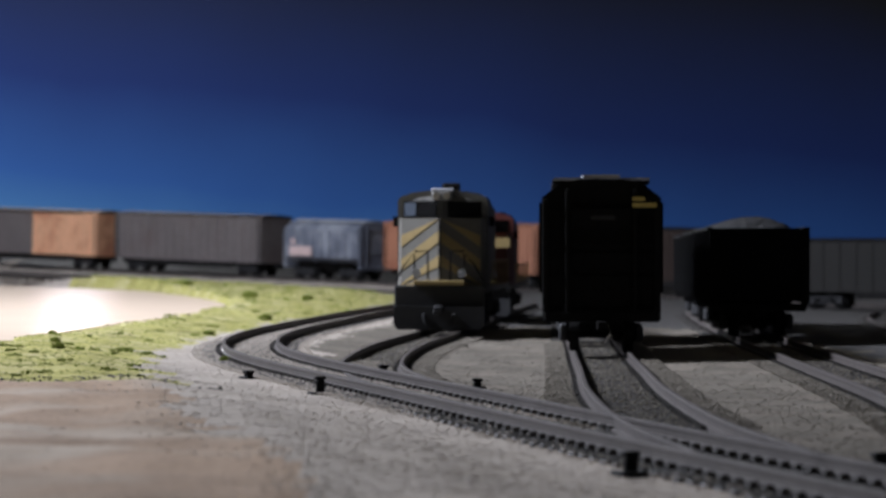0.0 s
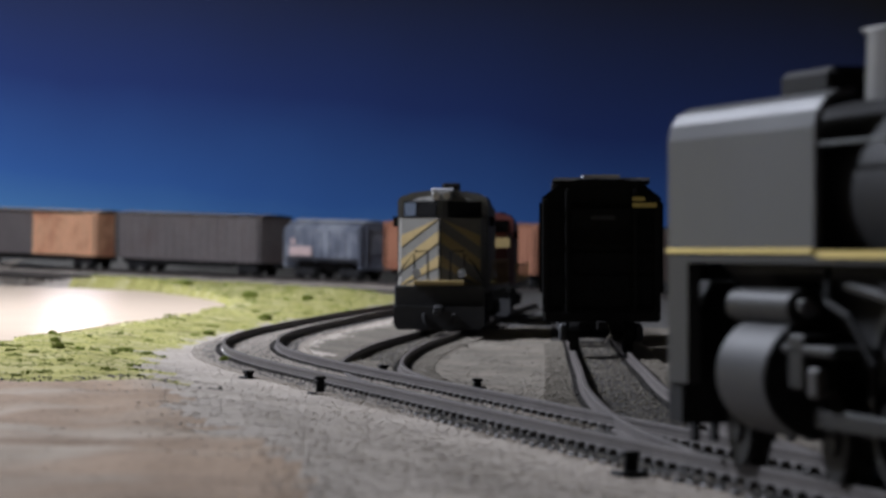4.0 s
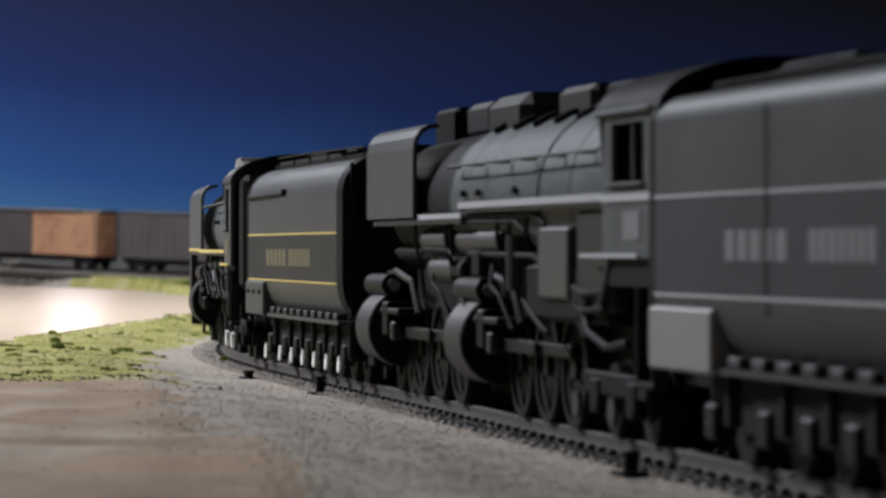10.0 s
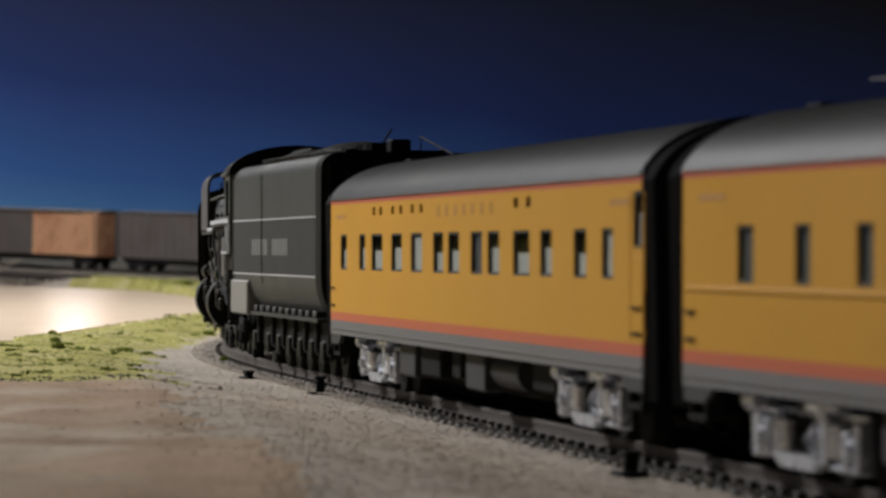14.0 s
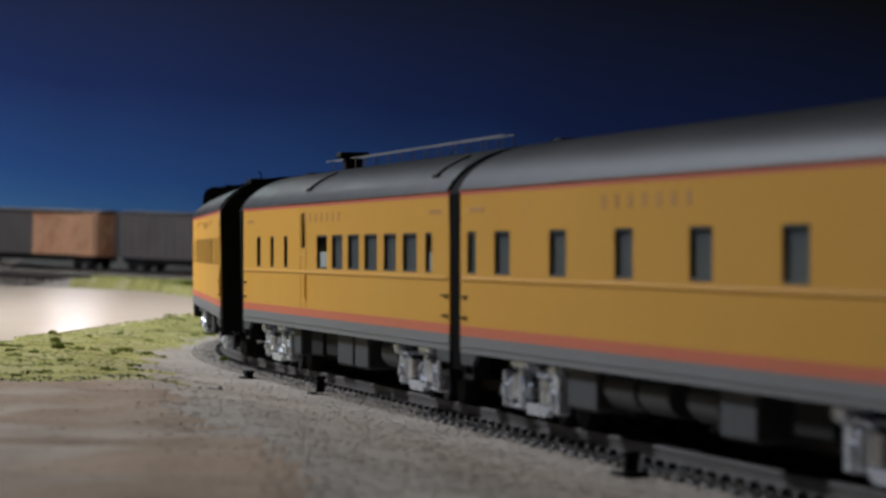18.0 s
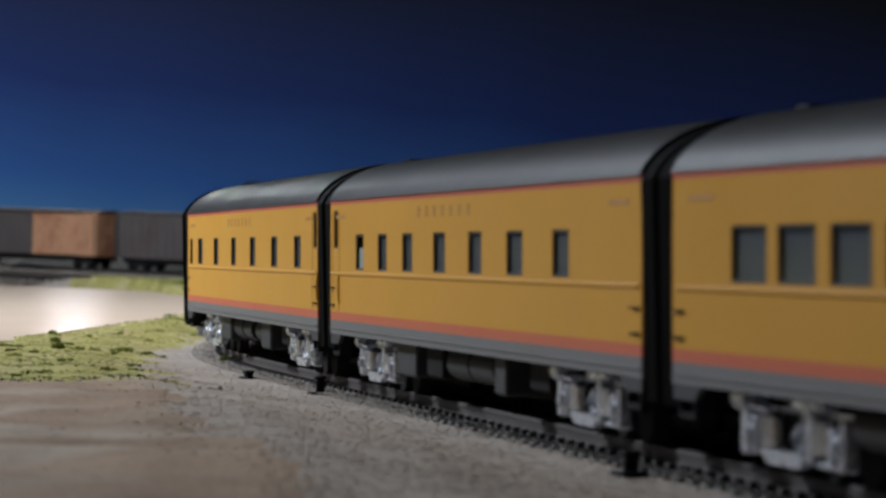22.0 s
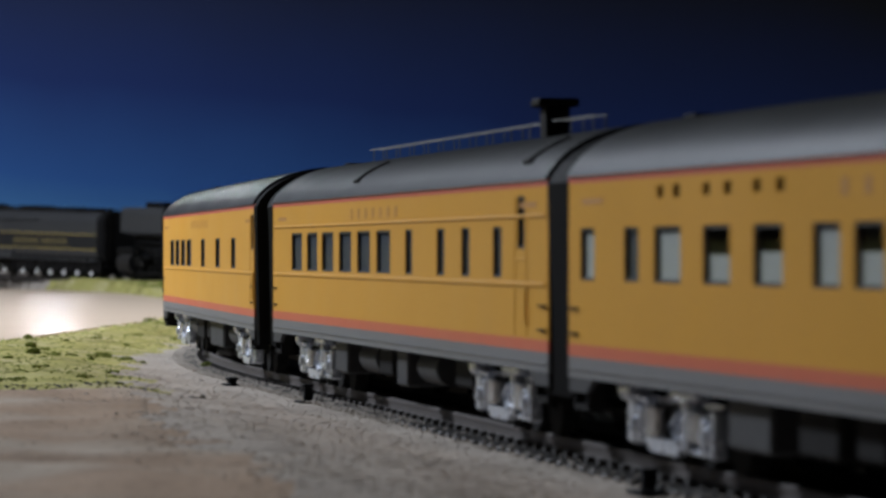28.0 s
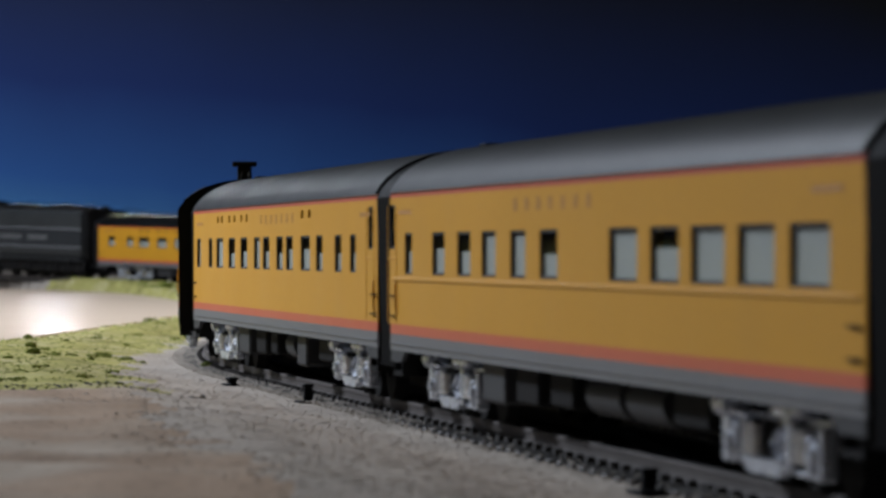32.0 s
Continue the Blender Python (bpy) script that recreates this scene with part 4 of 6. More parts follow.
    bm = boxes((-6.2, 6.2, 12, 52 if not two else 44, zt - 4, zt + (5.0 if not two else 4.6)), bev=2.2)
    part("steam_dome", bm, LOCO_DARK if two else LOCO_GREY, e)
    part("turret", boxes((-4, 4, -34, -8, zt - 2, zt + (4.2 if two else 3.0)), bev=1.2), LOCO_DARK if two else BLACK, e)
    part("whistle", cyl(bmesh.new(), "z", (2.0, -70, zt + 2.6), 0.8, 3.4, 8), CHROME, e)
    part("safety_valve", boxes((-3, 3, -58, -40, zt - 1, zt + (3.8 if two else 3.2)), bev=0.8), BLACK, e)
    # cab
    zc, zv, zw = (24.0, 45.0, 33.4) if not two else (27.0, 47.4, 37.6)
    for sx in (-1, 1):
        bm = side_panel(sx * 17.0, yc1, yc0, zc, zv, [(yc0 - (26 if two else 19), yc0 - 6, zw, zv - 1.5)], -sx * 1.0)
        part("cab_side", bm, LOCO_GREY if not two else BOILER_GREY, e)
        part("window_sill", boxes((*sorted((sx * 16.8, sx * 17.8)), yc0 - (27 if two else 20), yc0 - 5, zw - 0.8, zw - 0.1), bev=0.2), LOCO_DARK, e)
        part("lining", boxes((*sorted((sx * 16.9, sx * 17.4)), yc1 + 8, yc0 + 14, zc, zc + 0.6)), LINE, e)
        if two:
            part("lining", boxes((*sorted((sx * 16.9, sx * 17.4)), yc1, yc0 - 1, 34.9, 36.0)), LINE, e)
        bm = boxes((*sorted((sx * 17.0, sx * 17.2)), yc1 + 7, yc1 + 17, zc + 2.5, zc + 6.5))
        part("number_plate", bm, LETTER_TAN if not two else LETTER_GREY, e)
    prof = [(17.4 * math.cos(a), zv - 0.2 + 7.2 * math.sin(a)) for a in np.linspace(0, math.pi, 15)]
    smooth(part("cab_roof", arch(bmesh.new(), prof, yc1 - 5, yc0 + 4), BLACK if two else LOCO_DARK, e))
    if two:
        for sx in (-1, 1):
            part("eave", boxes((*sorted((sx * 16.9, sx * 17.9)), yc1 - 1, yc0 + 2, zv - 0.5, zv + 0.5), bev=0.3), BOILER_GREY, e, "grey cab eave")
            part("window_post", boxes((*sorted((sx * 15.6, sx * 16.3)), yc0 - 16.6, yc0 - 15.4, zw, zv - 1.5)), LOCO_DARK, e)
    part("cab_front", prism(bmesh.new(), prof[:] + [(-16.2, zc), (16.2, zc)], yc0 - 0.5, yc0 + 0.5), LOCO_DARK, e)
    part("backhead", boxes((-11, 11, yc0 - 10, yc0 - 0.6, zc, 46), bev=1.0), BLACK, e)
    part("cab_floor", boxes((-16, 16, yc1, yc0, zc - 4, zc)), BLACK, e)
    # block added to put the dark of the gap into colour
    part("gangway_curtain", boxes((-15, 15, -131.5, yc1 - 0.5, zc - 6, 46.5), bev=1.5), BLACK, e, "black block added for the dark gap between cab and tender")
    # frame, pilot and running gear
    part("frame", boxes((-6, 6, -130, 123, 9, 20), (-9, 9, -100, 100, 17, 26)), BLACK, e)
    bm = bmesh.new()
    prism(bm, [(-15, 5), (15, 5), (15, 14), (11, 24), (-11, 24), (-15, 14)], 117, 124)
    part("pilot_beam", boxes((-12.5, 12.5, 124.05, 125.4, 11, 14)), BLACK, e)
    for k in range(9):
        part("pilot_bar", boxes((-11.4 + k * 2.7, -10.6 + k * 2.7, 124.1, 126.5, 2.2, 11)), BLACK, e)
    part("pilot", bm, BLACK, e, "black cast pilot with steps")
    part("coupler", boxes((-1.7, 1.7, 124, 131, 6.5, 9.5), bev=0.4), UNDER, e)
    if two:
        sets = [((92, 71, 50), (124, 108), 9.4), ((-6, -27, -48), (25, 9), 9.4)]
        lead, trail = (116, 103), (-76, -100)
    else:
        sets = [((40, 16, -8, -32), (91, 70), 11.4)]
        lead, trail = (108, 66), (-72, -95)
    for axles, (ya, yb), wr in sets:
        for y in axles:
            w = shared("driver_axle", lambda: cyl(bmesh.new(), "x", (0, 0, 0), 1.4, 17, 10), UNDER, e)
            w.name = "driver_wheelset"
            for sx in (-1, 1):
                tag = "%d_%d" % (style, sx)
                shared("tyre_" + tag, lambda wr=wr, sx=sx: wheel_tyre(wr, sx), WHEEL_DARK, w).name = "tyre"
                shared("weight_" + tag, lambda wr=wr, sx=sx: wheel_weight(wr, sx), WHEEL_DARK, w).name = "counterweight"
                shared("hub_" + tag, lambda wr=wr, sx=sx: cyl(bmesh.new(), "x", (sx * 8.8, 0, 0), wr * 0.2, 2.6, 12), WHEEL_DARK, w).name = "hub"
                shared("pin_" + tag, lambda wr=wr, sx=sx: cyl(bmesh.new(), "x", (sx * 10.2, wr * 0.42, 0), 1.3, 1.6, 10), WHEEL_DARK, w).name = "crank_pin"
                for k in range(12):
                    shared("spoke_%s_%d" % (tag, k), lambda wr=wr, sx=sx, k=k: wheel_spoke(wr, sx, k), WHEEL_DARK, w).name = "spoke"
            at(w, 0, y, wr)
            DRIVERS.append((w, y, wr, style))
        for sx in (-1, 1):
            rc = 7.7 if two else 7.6
            bm = prism(bmesh.new(), ring_profile(sx * 9.9, 12.6, rc, 40), yb, ya)
            smooth_cyl = part("cylinder", bm, LOCO_DARK if not two else TANK_METAL, e, "grey cylinder jacket")
            smooth(smooth_cyl)
            for yq in (ya, yb):
                part("cylinder_cover", prism(bmesh.new(), ring_profile(sx * 9.9, 12.6, rc - 0.25, 24), yq - 0.5, yq + 0.5), BLACK, e)
            bm = boxes((*sorted((sx * 10, sx * 15.5)), yb - 22, yb - 1, 15.6, 16.8), (*sorted((sx * 11, sx * 15.5)), yb - 10, yb - 4, 11.5, 18), bev=0.3)
            part("crosshead_guide", bm, WHEEL_DARK, e)
            smooth(part("valve_chest", cyl(bmesh.new(), "y", (sx * 13.2, (ya + yb) / 2, 21.2), 2.2, ya - yb + 6, 18), WHEEL_DARK, e))
            part("valve_cap", cyl(bmesh.new(), "y", (sx * 13.2, yb - 4.0, 21.2), 1.2, 2.0, 12), CHROME, e, "bright valve spindle cap")
            part("crosshead", boxes((*sorted((sx * 13.2, sx * 15.0)), yb - 14, yb - 10, 10.6, 14.2), bev=0.4), TANK_METAL, e, "dull steel crosshead")
            rod = part("side_rod", boxes((*sorted((sx * 10.8, sx * 11.6)), axles[-1] - 2, axles[0] + 2, -1.0, 1.0), bev=0.2), WHEEL_DARK, e, "steel side rod")
            RODS.append((rod, wr, style))
            at(rod, 0, 0, wr)
            mrod = part("main_rod", boxes((*sorted((sx * 11.9, sx * 12.7)), axles[1] - 1, yb - 2, -1.1, 1.1), bev=0.2), WHEEL_DARK, e, "steel main rod")
            RODS.append((mrod, wr, style))
            at(mrod, 0, 0, wr)
            bm = tube(bmesh.new(), [(sx * 13.2, axles[1] + 4, 16), (sx * 13.4, axles[1] + 10, 22), (sx * 13.4, axles[0] + 8, 24)], 0.7)
            part("valve_link", bm, WHEEL_DARK, e)
    for i, y in enumerate(lead + trail):
        w = shared("small_wheelset", lambda: small_wheel(5.6), WHEEL_DARK, e)
        w.name = "wheelset"
        at(w, 0, y, 5.6)
    for sx in (-1, 1):
        part("truck_frame", boxes((*sorted((sx * 11.0, sx * 12.6)), trail[1] - 9, trail[0] + 9, 6.4, 10), (*sorted((sx * 11, sx * 13)), trail[1] - 3, trail[1] + 3, 3.6, 9), (*sorted((sx * 11, sx * 13)), trail[0] - 3, trail[0] + 3, 3.6, 9), bev=0.4), UNDER, e)
        # the first engine's covers are white, wheel glint put into their colour
        for k, y in enumerate(trail):
            bm = cyl(bmesh.new(), "x", (sx * 15.4, y, 5.0), 2.1, 0.8, 18)
            part("journal_cover", bm, GLINT_WHITE if not two else UNDER_GREY, e, "bright journal cover")
        # pipes and tanks under the running board
        if two:
            for ya, yb, z in ((68, 36, 29.7), (32, -8, 29.5), (60, 28, 24.4)):
                smooth(part("air_tank", cyl(bmesh.new(), "y", (sx * 11.8, (ya + yb) / 2, z), 2.5, ya - yb, 20), TANK_METAL, e, "dull metal air tank"))
            part("firebox_side", boxes((*sorted((sx * 12.5, sx * 15.9)), -71, -49, 20.5, 31.6), bev=0.5), LOCO_GREY, e, "smooth grey feed-water box")
            part("firebox_panel", boxes((*sorted((sx * 12.0, sx * 15.0)), -98, -73, 19, 34), bev=0.6), LOCO_DARK, e)
            part("brace", tube(bmesh.new(), [(sx * 16, -102, 27), (sx * 15.6, -92, 19)], 0.7), UNDER_GREY, e)
            for zz in (22.5, 20.0):
                part("feed_pipe", tube(bmesh.new(), [(sx * 15.4, -73, zz), (sx * 15.9, -82, zz - 1.0), (sx * 15.9, -96, zz - 0.4)], 0.5), UNDER, e)
            part("ash_pan", boxes((*sorted((sx * 10, sx * 14.8)), -94, -34, 17, 26), bev=0.8), BLACK, e)
            for ya, yb, z, q in ((64, -46, 34.0, 0.45), (48, -30, 33.0, 0.35), (20, -46, 27.4, 0.5), (66, 30, 28.2, 0.4)):
                part("conduit", tube(bmesh.new(), [(sx * 14.4, ya, z - 1.2), (sx * 14.8, ya - 5, z), (sx * 14.8, yb + 5, z - 0.3), (sx * 14.2, yb, z - 2.0)], q), UNDER, e)
            for y in (70, 38, 34, -10, -20, -34):
                part("drop_pipe", tube(bmesh.new(), [(sx * 14.6, y, 34), (sx * 15.0, y - 1, 30), (sx * 14.2, y - 3, 25), (sx * 13.8, y - 4, 20)], 0.42), UNDER, e)
            part("lubricator", boxes((*sorted((sx * 13, sx * 15.6)), 2, 9, 23.5, 28), bev=0.4), UNDER, e)
            part("air_pump", cyl(bmesh.new(), "z", (sx * 13.4, -24, 26), 2.6, 9, 14), LOCO_DARK, e)
        else:
            smooth(part("air_tank", cyl(bmesh.new(), "y", (sx * 12.0, 10, 24.0), 2.0, 50, 14), BLACK, e))
            part("ash_pan", boxes((*sorted((sx * 9, sx * 14.0)), -86, -50, 14, 20), bev=0.8), BLACK, e)
            part("firebox_side", boxes((*sorted((sx * 9, sx * 15.0)), -80, -52, 20, 27), bev=0.6), LOCO_GREY, e, "grey lower firebox side")
            for zz in (24.6, 22.4):
                part("feed_pipe", tube(bmesh.new(), [(sx * 14.6, -34, zz + 1), (sx * 15.6, -48, zz), (sx * 15.9, -70, zz - 0.8)], 0.45), UNDER, e)
            part("brace", tube(bmesh.new(), [(sx * 16, -90, 24), (sx * 15.4, -82, 15), (sx * 15.4, -100, 13.5)], 0.6), UNDER_GREY, e)
        for k in range(5):
            y = 56 - k * 28
            pts = [(sx * 13.5, y, 26), (sx * 14.6, y - 3, 22 - k % 2 * 2), (sx * 14.8, y - 12, 20.5 - k % 2 * 3), (sx * 14.2, y - 20, 15)]
            part("pipe", tube(bmesh.new(), pts, 0.4), BLACK, e)
        part("injector", boxes((*sorted((sx * 12, sx * 16)), -84, -74, 17.5, 22.5), bev=0.8), UNDER, e)
        bm = tube(bmesh.new(), [(sx * 15, -76, 21), (sx * 16, -86, 16), (sx * 16.2, -100, 14), (sx * 16, -112, 15)], 0.6)
        part("delivery_pipe", bm, BLACK, e)
        part("cab_step", boxes((*sorted((sx * 14.5, sx * 17)), yc1, yc1 + 10, 9, 10), bev=0.2), UNDER, e)
        for y in (yc1, yc1 + 9):
            part("step_hanger", boxes((*sorted((sx * 14.5, sx * 17)), y, y + 1, 10.05, 23), bev=0.2), UNDER, e)
    return e


def tender(label, style):
    two = style == 2
    t = thing("tender", label, "tender", "tenders of the train")
    LINE, LET = (LINE_WHITE, LETTER_GREY) if two else (LINE_YELLOW, LETTER_TAN)
    zt, rt = (47.6, 8.0) if not two else (48.8, 3.8)
    half = [(12.6, 13.0), (14.9, 14.6), (16.4, 16.8), (17.2, 19.2), (17.5, 21.8)] + [(17.5 - rt + rt * math.cos(a), zt - rt + rt * math.sin(a)) for a in np.linspace(0, math.pi / 2, 12)]
    prof = half + [(-x, z) for x, z in half[::-1]]
    body = part("body", prism(bmesh.new(), prof, -70, 73), TENDER_GREY if two else LOCO_GREY, t, "smooth grey tank body")
    smooth(body)
    part("back_plate", prism(bmesh.new(), [(x * 1.004, z + (0.1 if z > 23 else -0.3)) for x, z in prof], -78, -70.02), BLACK, t)
    part("front_plate", prism(bmesh.new(), [(x * 1.004, z + (0.1 if z > 23 else -0.3)) for x, z in prof], 73.02, 76), BLACK, t)
    s1, s2 = (35.2, 22.2) if two else (31.6, 21.0)
    for sx in (-1, 1):
        part("dark_panel", boxes((*sorted((sx * 17.4, sx * 17.54)), -70, 73, s2, s1)), TENDER_DARK if two else LOCO_DARK, t, "darker grey lettering panel")
        for z in (s1, s2):
            part("lining", boxes((*sorted((sx * 17.4, sx * 17.66)), -70, 73, z - 0.19, z + 0.19)), LINE, t)
        words = ((40, 6.9, 5), (2, 4.9, 7)) if not two else ((37, 5.8, 5), (0, 3.8, 7))
        for y, pitch, n in words:
            for k in range(n):
                bm = boxes((*sorted((sx * 17.5, sx * 17.6)), y - k * pitch - pitch * 0.72, y - k * pitch, (s1 + s2) / 2 - 1.9, (s1 + s2) / 2 + 1.9))
                part("letter_mark", bm, LET, t)
        for k in range(10):
            part("ledge_bracket", boxes((*sorted((sx * 14.6, sx * 16.9)), -66 + k * 11, -60.5 + k * 11, 13.3, 14.7), bev=0.2), UNDER_GREY, t)
        part("tool_box", boxes((*sorted((sx * 13, sx * 18.2)), 42, 74, 12.6 if not two else 12.2, 20.6), bev=0.4), LOCO_GREY if not two else TOOL_BEIGE, t, "grey box below the tank")
        if not two:
            for k in range(3):
                part("bolt", boxes((*sorted((sx * 18.1, sx * 18.6)), 47 + k * 10, 49 + k * 10, 17.6, 18.6)), UNDER, t)
            bm = tube(bmesh.new(), [(sx * 17.9, 72, 40.5), (sx * 18.1, 50, 40.6), (sx * 17.9, 10, 40.9)], 0.25)
            part("handrail", bm, UNDER, t)
            part("handrail_end", cyl(bmesh.new(), "x", (sx * 17.8, 8, 41.1), 0.8, 1.2, 10), UNDER, t)
        else:
            bm = tube(bmesh.new(), [(sx * 17.75, 18, 48 - 2), (sx * 17.7, 18, 36), (sx * 17.75, 18, 26), (sx * 17.5, 18, 20)], 0.12)
            part("seam", bm, TENDER_GREY, t)
        part("side_frame", boxes((*sorted((sx * 10.8, sx * 14.0)), -68, 42, 4.6, 12.6), bev=0.4), UNDER, t)
        for k in range(7):
            y = (55, 30, 11, -7, -25, -43, -61)[k]
            part("frame_rib", boxes((*sorted((sx * 13.2, sx * 15.0)), y - 10.4, y - 7.8, 5.4, 13.0), bev=0.3), UNDER, t)
            part("journal_box", boxes((*sorted((sx * 13.2, sx * 14.9)), y - 2.6, y + 2.6, 3.4, 8.2), bev=0.5), WHEEL_DARK, t)
        part("ledge", boxes((*sorted((sx * 12, sx * 17.2)), -70, 42, 12.4, 13.2)), LOCO_GREY if not two else TENDER_GREY, t)
        for xa, xb in ((15.2, 16.0), (11.2, 12.0)):
            part("ladder_rail", boxes((*sorted((sx * xa, sx * xb)), -79.2, -78.0, 14, 46)), UNDER, t)
        for k in range(7):
            part("ladder_rung", boxes((*sorted((sx * 12.0, sx * 15.2)), -79.0, -78.3, 17 + k * 4.4, 17.6 + k * 4.4)), UNDER, t)
    axles = (55, 30, 11, -7, -25, -43, -61)
    for k in range(7):
        w = shared("tender_wheelset", lambda: small_wheel(5.4), WHEEL_DARK, t)
        w.name = "wheelset"
        at(w, 0, axles[k], 5.4)
        for sx in (-1, 1):
            # tilted white ellipses drawn as the glints on the wheels
            if not two:
                part("wheel_rim", prism(bmesh.new(), [(1.3 * math.cos(a) - 0.8 * math.sin(a), 1.8 * math.sin(a)) for a in np.linspace(0, 6.2832, 21)[:-1]], -0.2, 0.2), GLINT_WHITE, t, "white ellipse painted for the glint on a wheel").matrix_basis = pose(sx * 15.7 * S, axles[k] * S, 4.0 * S, 0, 0, 90)
    part("deck", boxes((-11, 11, -70, 72, zt, zt + 0.8)), BLACK, t)
    bm = boxes((-10.5, -9.3, -30, 70, zt, zt + 1.6), (9.3, 10.5, -30, 70, zt, zt + 1.6), (-9.3, 9.3, 68, 70, zt, zt + 1.6), (-9.3, 9.3, -30, -28, zt, zt + 1.4))
    part("bunker_wall", bm, LOCO_DARK if not two else TENDER_DARK, t)
    if two:
        hump = [(9.6 * math.cos(a), zt + 0.6 + 3.4 * math.sin(a)) for a in np.linspace(0, math.pi, 13)]
        for ya, yb in ((-44, 4), (8, 62)):
            bm = bmesh.new()
            n = 9
            rings = []
            for k in range(n):
                f = math.sin(math.pi * (0.06 + 0.88 * k / (n - 1))) ** 0.5
                rings.append([bm.verts.new((x, ya + (yb - ya) * k / (n - 1), zt + 0.6 + (z - zt - 0.6) * f)) for x, z in hump])
            for p, q in zip(rings, rings[1:]):
                for k in range(12):
                    bm.faces.new((p[k], p[k + 1], q[k + 1], q[k]))
            bm.faces.new(rings[0][::-1])
            bm.faces.new(rings[-1])
            smooth(part("bunker_hood", bm, BLACK, t, "arched black hood over the bunker"))
    bm = boxes((-9, 9, -26, 66, zt + 0.6, zt + 1.8), (-6, 6, 20, 52, zt + 1.8, zt + 3.6), (-6, 6, -22, -8, zt + 1.8, zt + 3.0), bev=0.6)
    part("bunker_cover", bm, BLACK, t)
    for y in (-42, -56):
        part("water_hatch", cyl(bmesh.new(), "z", (0, y, zt + 1.6), 5, 2.2, 16), BLACK, t)
    for sx in (-1, 1):
        zr = 1.4 if two else 2.6
        bm = tube(bmesh.new(), [(sx * 11, 66, zt + zr), (sx * 11, 10, zt + zr), (sx * 11, -66, zt + zr - 0.6)], 0.22)
        for y in (66, 40, 14, -14, -40, -66):
            cyl(bm, "z", (sx * 11, y, zt + zr / 2 - 0.3), 0.22, zr, 6)
        part("deck_rail", bm, UNDER, t)
    if two:
        part("roof_vent", boxes((-2.2, 2.2, -77, -71, zt, zt + 3.0), bev=0.4), BLACK, t)
        part("aerial", tube(bmesh.new(), [(0, -48, zt + 1.0), (0, -56, zt + 3.6), (0, -64, zt + 5.4), (0, -63.6, zt + 5.0)], 0.22), BLACK, t, "thin raked aerial")
    part("underframe", boxes((-10, 10, -72, 72, 7.5, 13.0)), BLACK, t)
    part("coupler", boxes((-1.7, 1.7, -82, -72, 6.5, 9.5), bev=0.4), UNDER, t)
    return t


ENGINE_1 = steam_engine("grey steam locomotive with smoke deflectors and yellow lining", 1)
TENDER_1 = tender("two-tone grey tender with yellow lines and many small wheels", 1)
ENGINE_2 = steam_engine("articulated grey steam locomotive with smoke deflectors and silver lining", 2)
TENDER_2 = tender("two-tone grey tender with silver lines and faded lettering", 2)

# ---------------------------------------------------------------- standing stock
ROCK_BROWN = mat("weathered_brown_paint", (0.20, 0.085, 0.05), 0.75, grain=500, vary=0.3, bump=0.15, coarse=30, dirt=(0.10, 0.05, 0.04), dirt_amount=0.5)
BOX_ORANGE = mat("faded_orange_paint", (0.84, 0.46, 0.27), 0.75, grain=500, vary=0.25, bump=0.15, coarse=22, dirt=(0.42, 0.13, 0.07), dirt_amount=0.75)
BOX_RUST = mat("dull_rust_paint", (0.33, 0.145, 0.085), 0.8, grain=500, vary=0.25, bump=0.15, coarse=22, dirt=(0.22, 0.075, 0.045), dirt_amount=0.7)
BOX_GREY = mat("weathered_grey_brown_paint", (0.155, 0.135, 0.132), 0.8, grain=500, vary=0.25, bump=0.15, coarse=20, dirt=(0.13, 0.10, 0.095), dirt_amount=0.6)
HOPPER_BLUE = mat("weathered_blue_grey_paint", (0.15, 0.165, 0.21), 0.75, grain=500, vary=0.35, bump=0.15, coarse=26, dirt=(0.34, 0.36, 0.40), dirt_amount=0.8)
# white car paint with the shade it stands in put into the colour
FREIGHT_WHITE = mat("shaded_white_paint", (0.026, 0.025, 0.024), 0.8, grain=400, vary=0.15, bump=0.1, coarse=18, dirt=(0.025, 0.025, 0.024), dirt_amount=0.6, spec=0.1)
DIESEL_GREY = mat("diesel_grey_paint", (0.12, 0.116, 0.107), 0.5, vary=0.15, bump=0.05, dirt=(0.10, 0.09, 0.075), dirt_amount=0.5)
DIESEL_CREAM = mat("diesel_cream_yellow_paint", (0.27, 0.20, 0.085), 0.5, vary=0.12, bump=0.05)
DIESEL_RED = mat("diesel_red_paint", (0.07, 0.016, 0.013), 0.5, vary=0.15, bump=0.05)
# opaque pane whose sky reflection is put into the base colour
SKY_GLASS = mat("painted_reflection_glass", (0.10, 0.12, 0.16), 0.12, vary=0.1, bump=0.0, spec=0.7)
WALK_GREY = mat("pale_galvanised_walkway", (0.42, 0.42, 0.42), 0.6, vary=0.15, bump=0.1)
# near-black brown: holds the far box car's shade; also used on dark roofs
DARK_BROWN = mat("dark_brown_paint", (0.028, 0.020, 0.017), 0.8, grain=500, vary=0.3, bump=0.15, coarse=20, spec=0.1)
PINK = mat("pale_patch_paint", (0.62, 0.47, 0.45), 0.7, vary=0.2, bump=0.05)


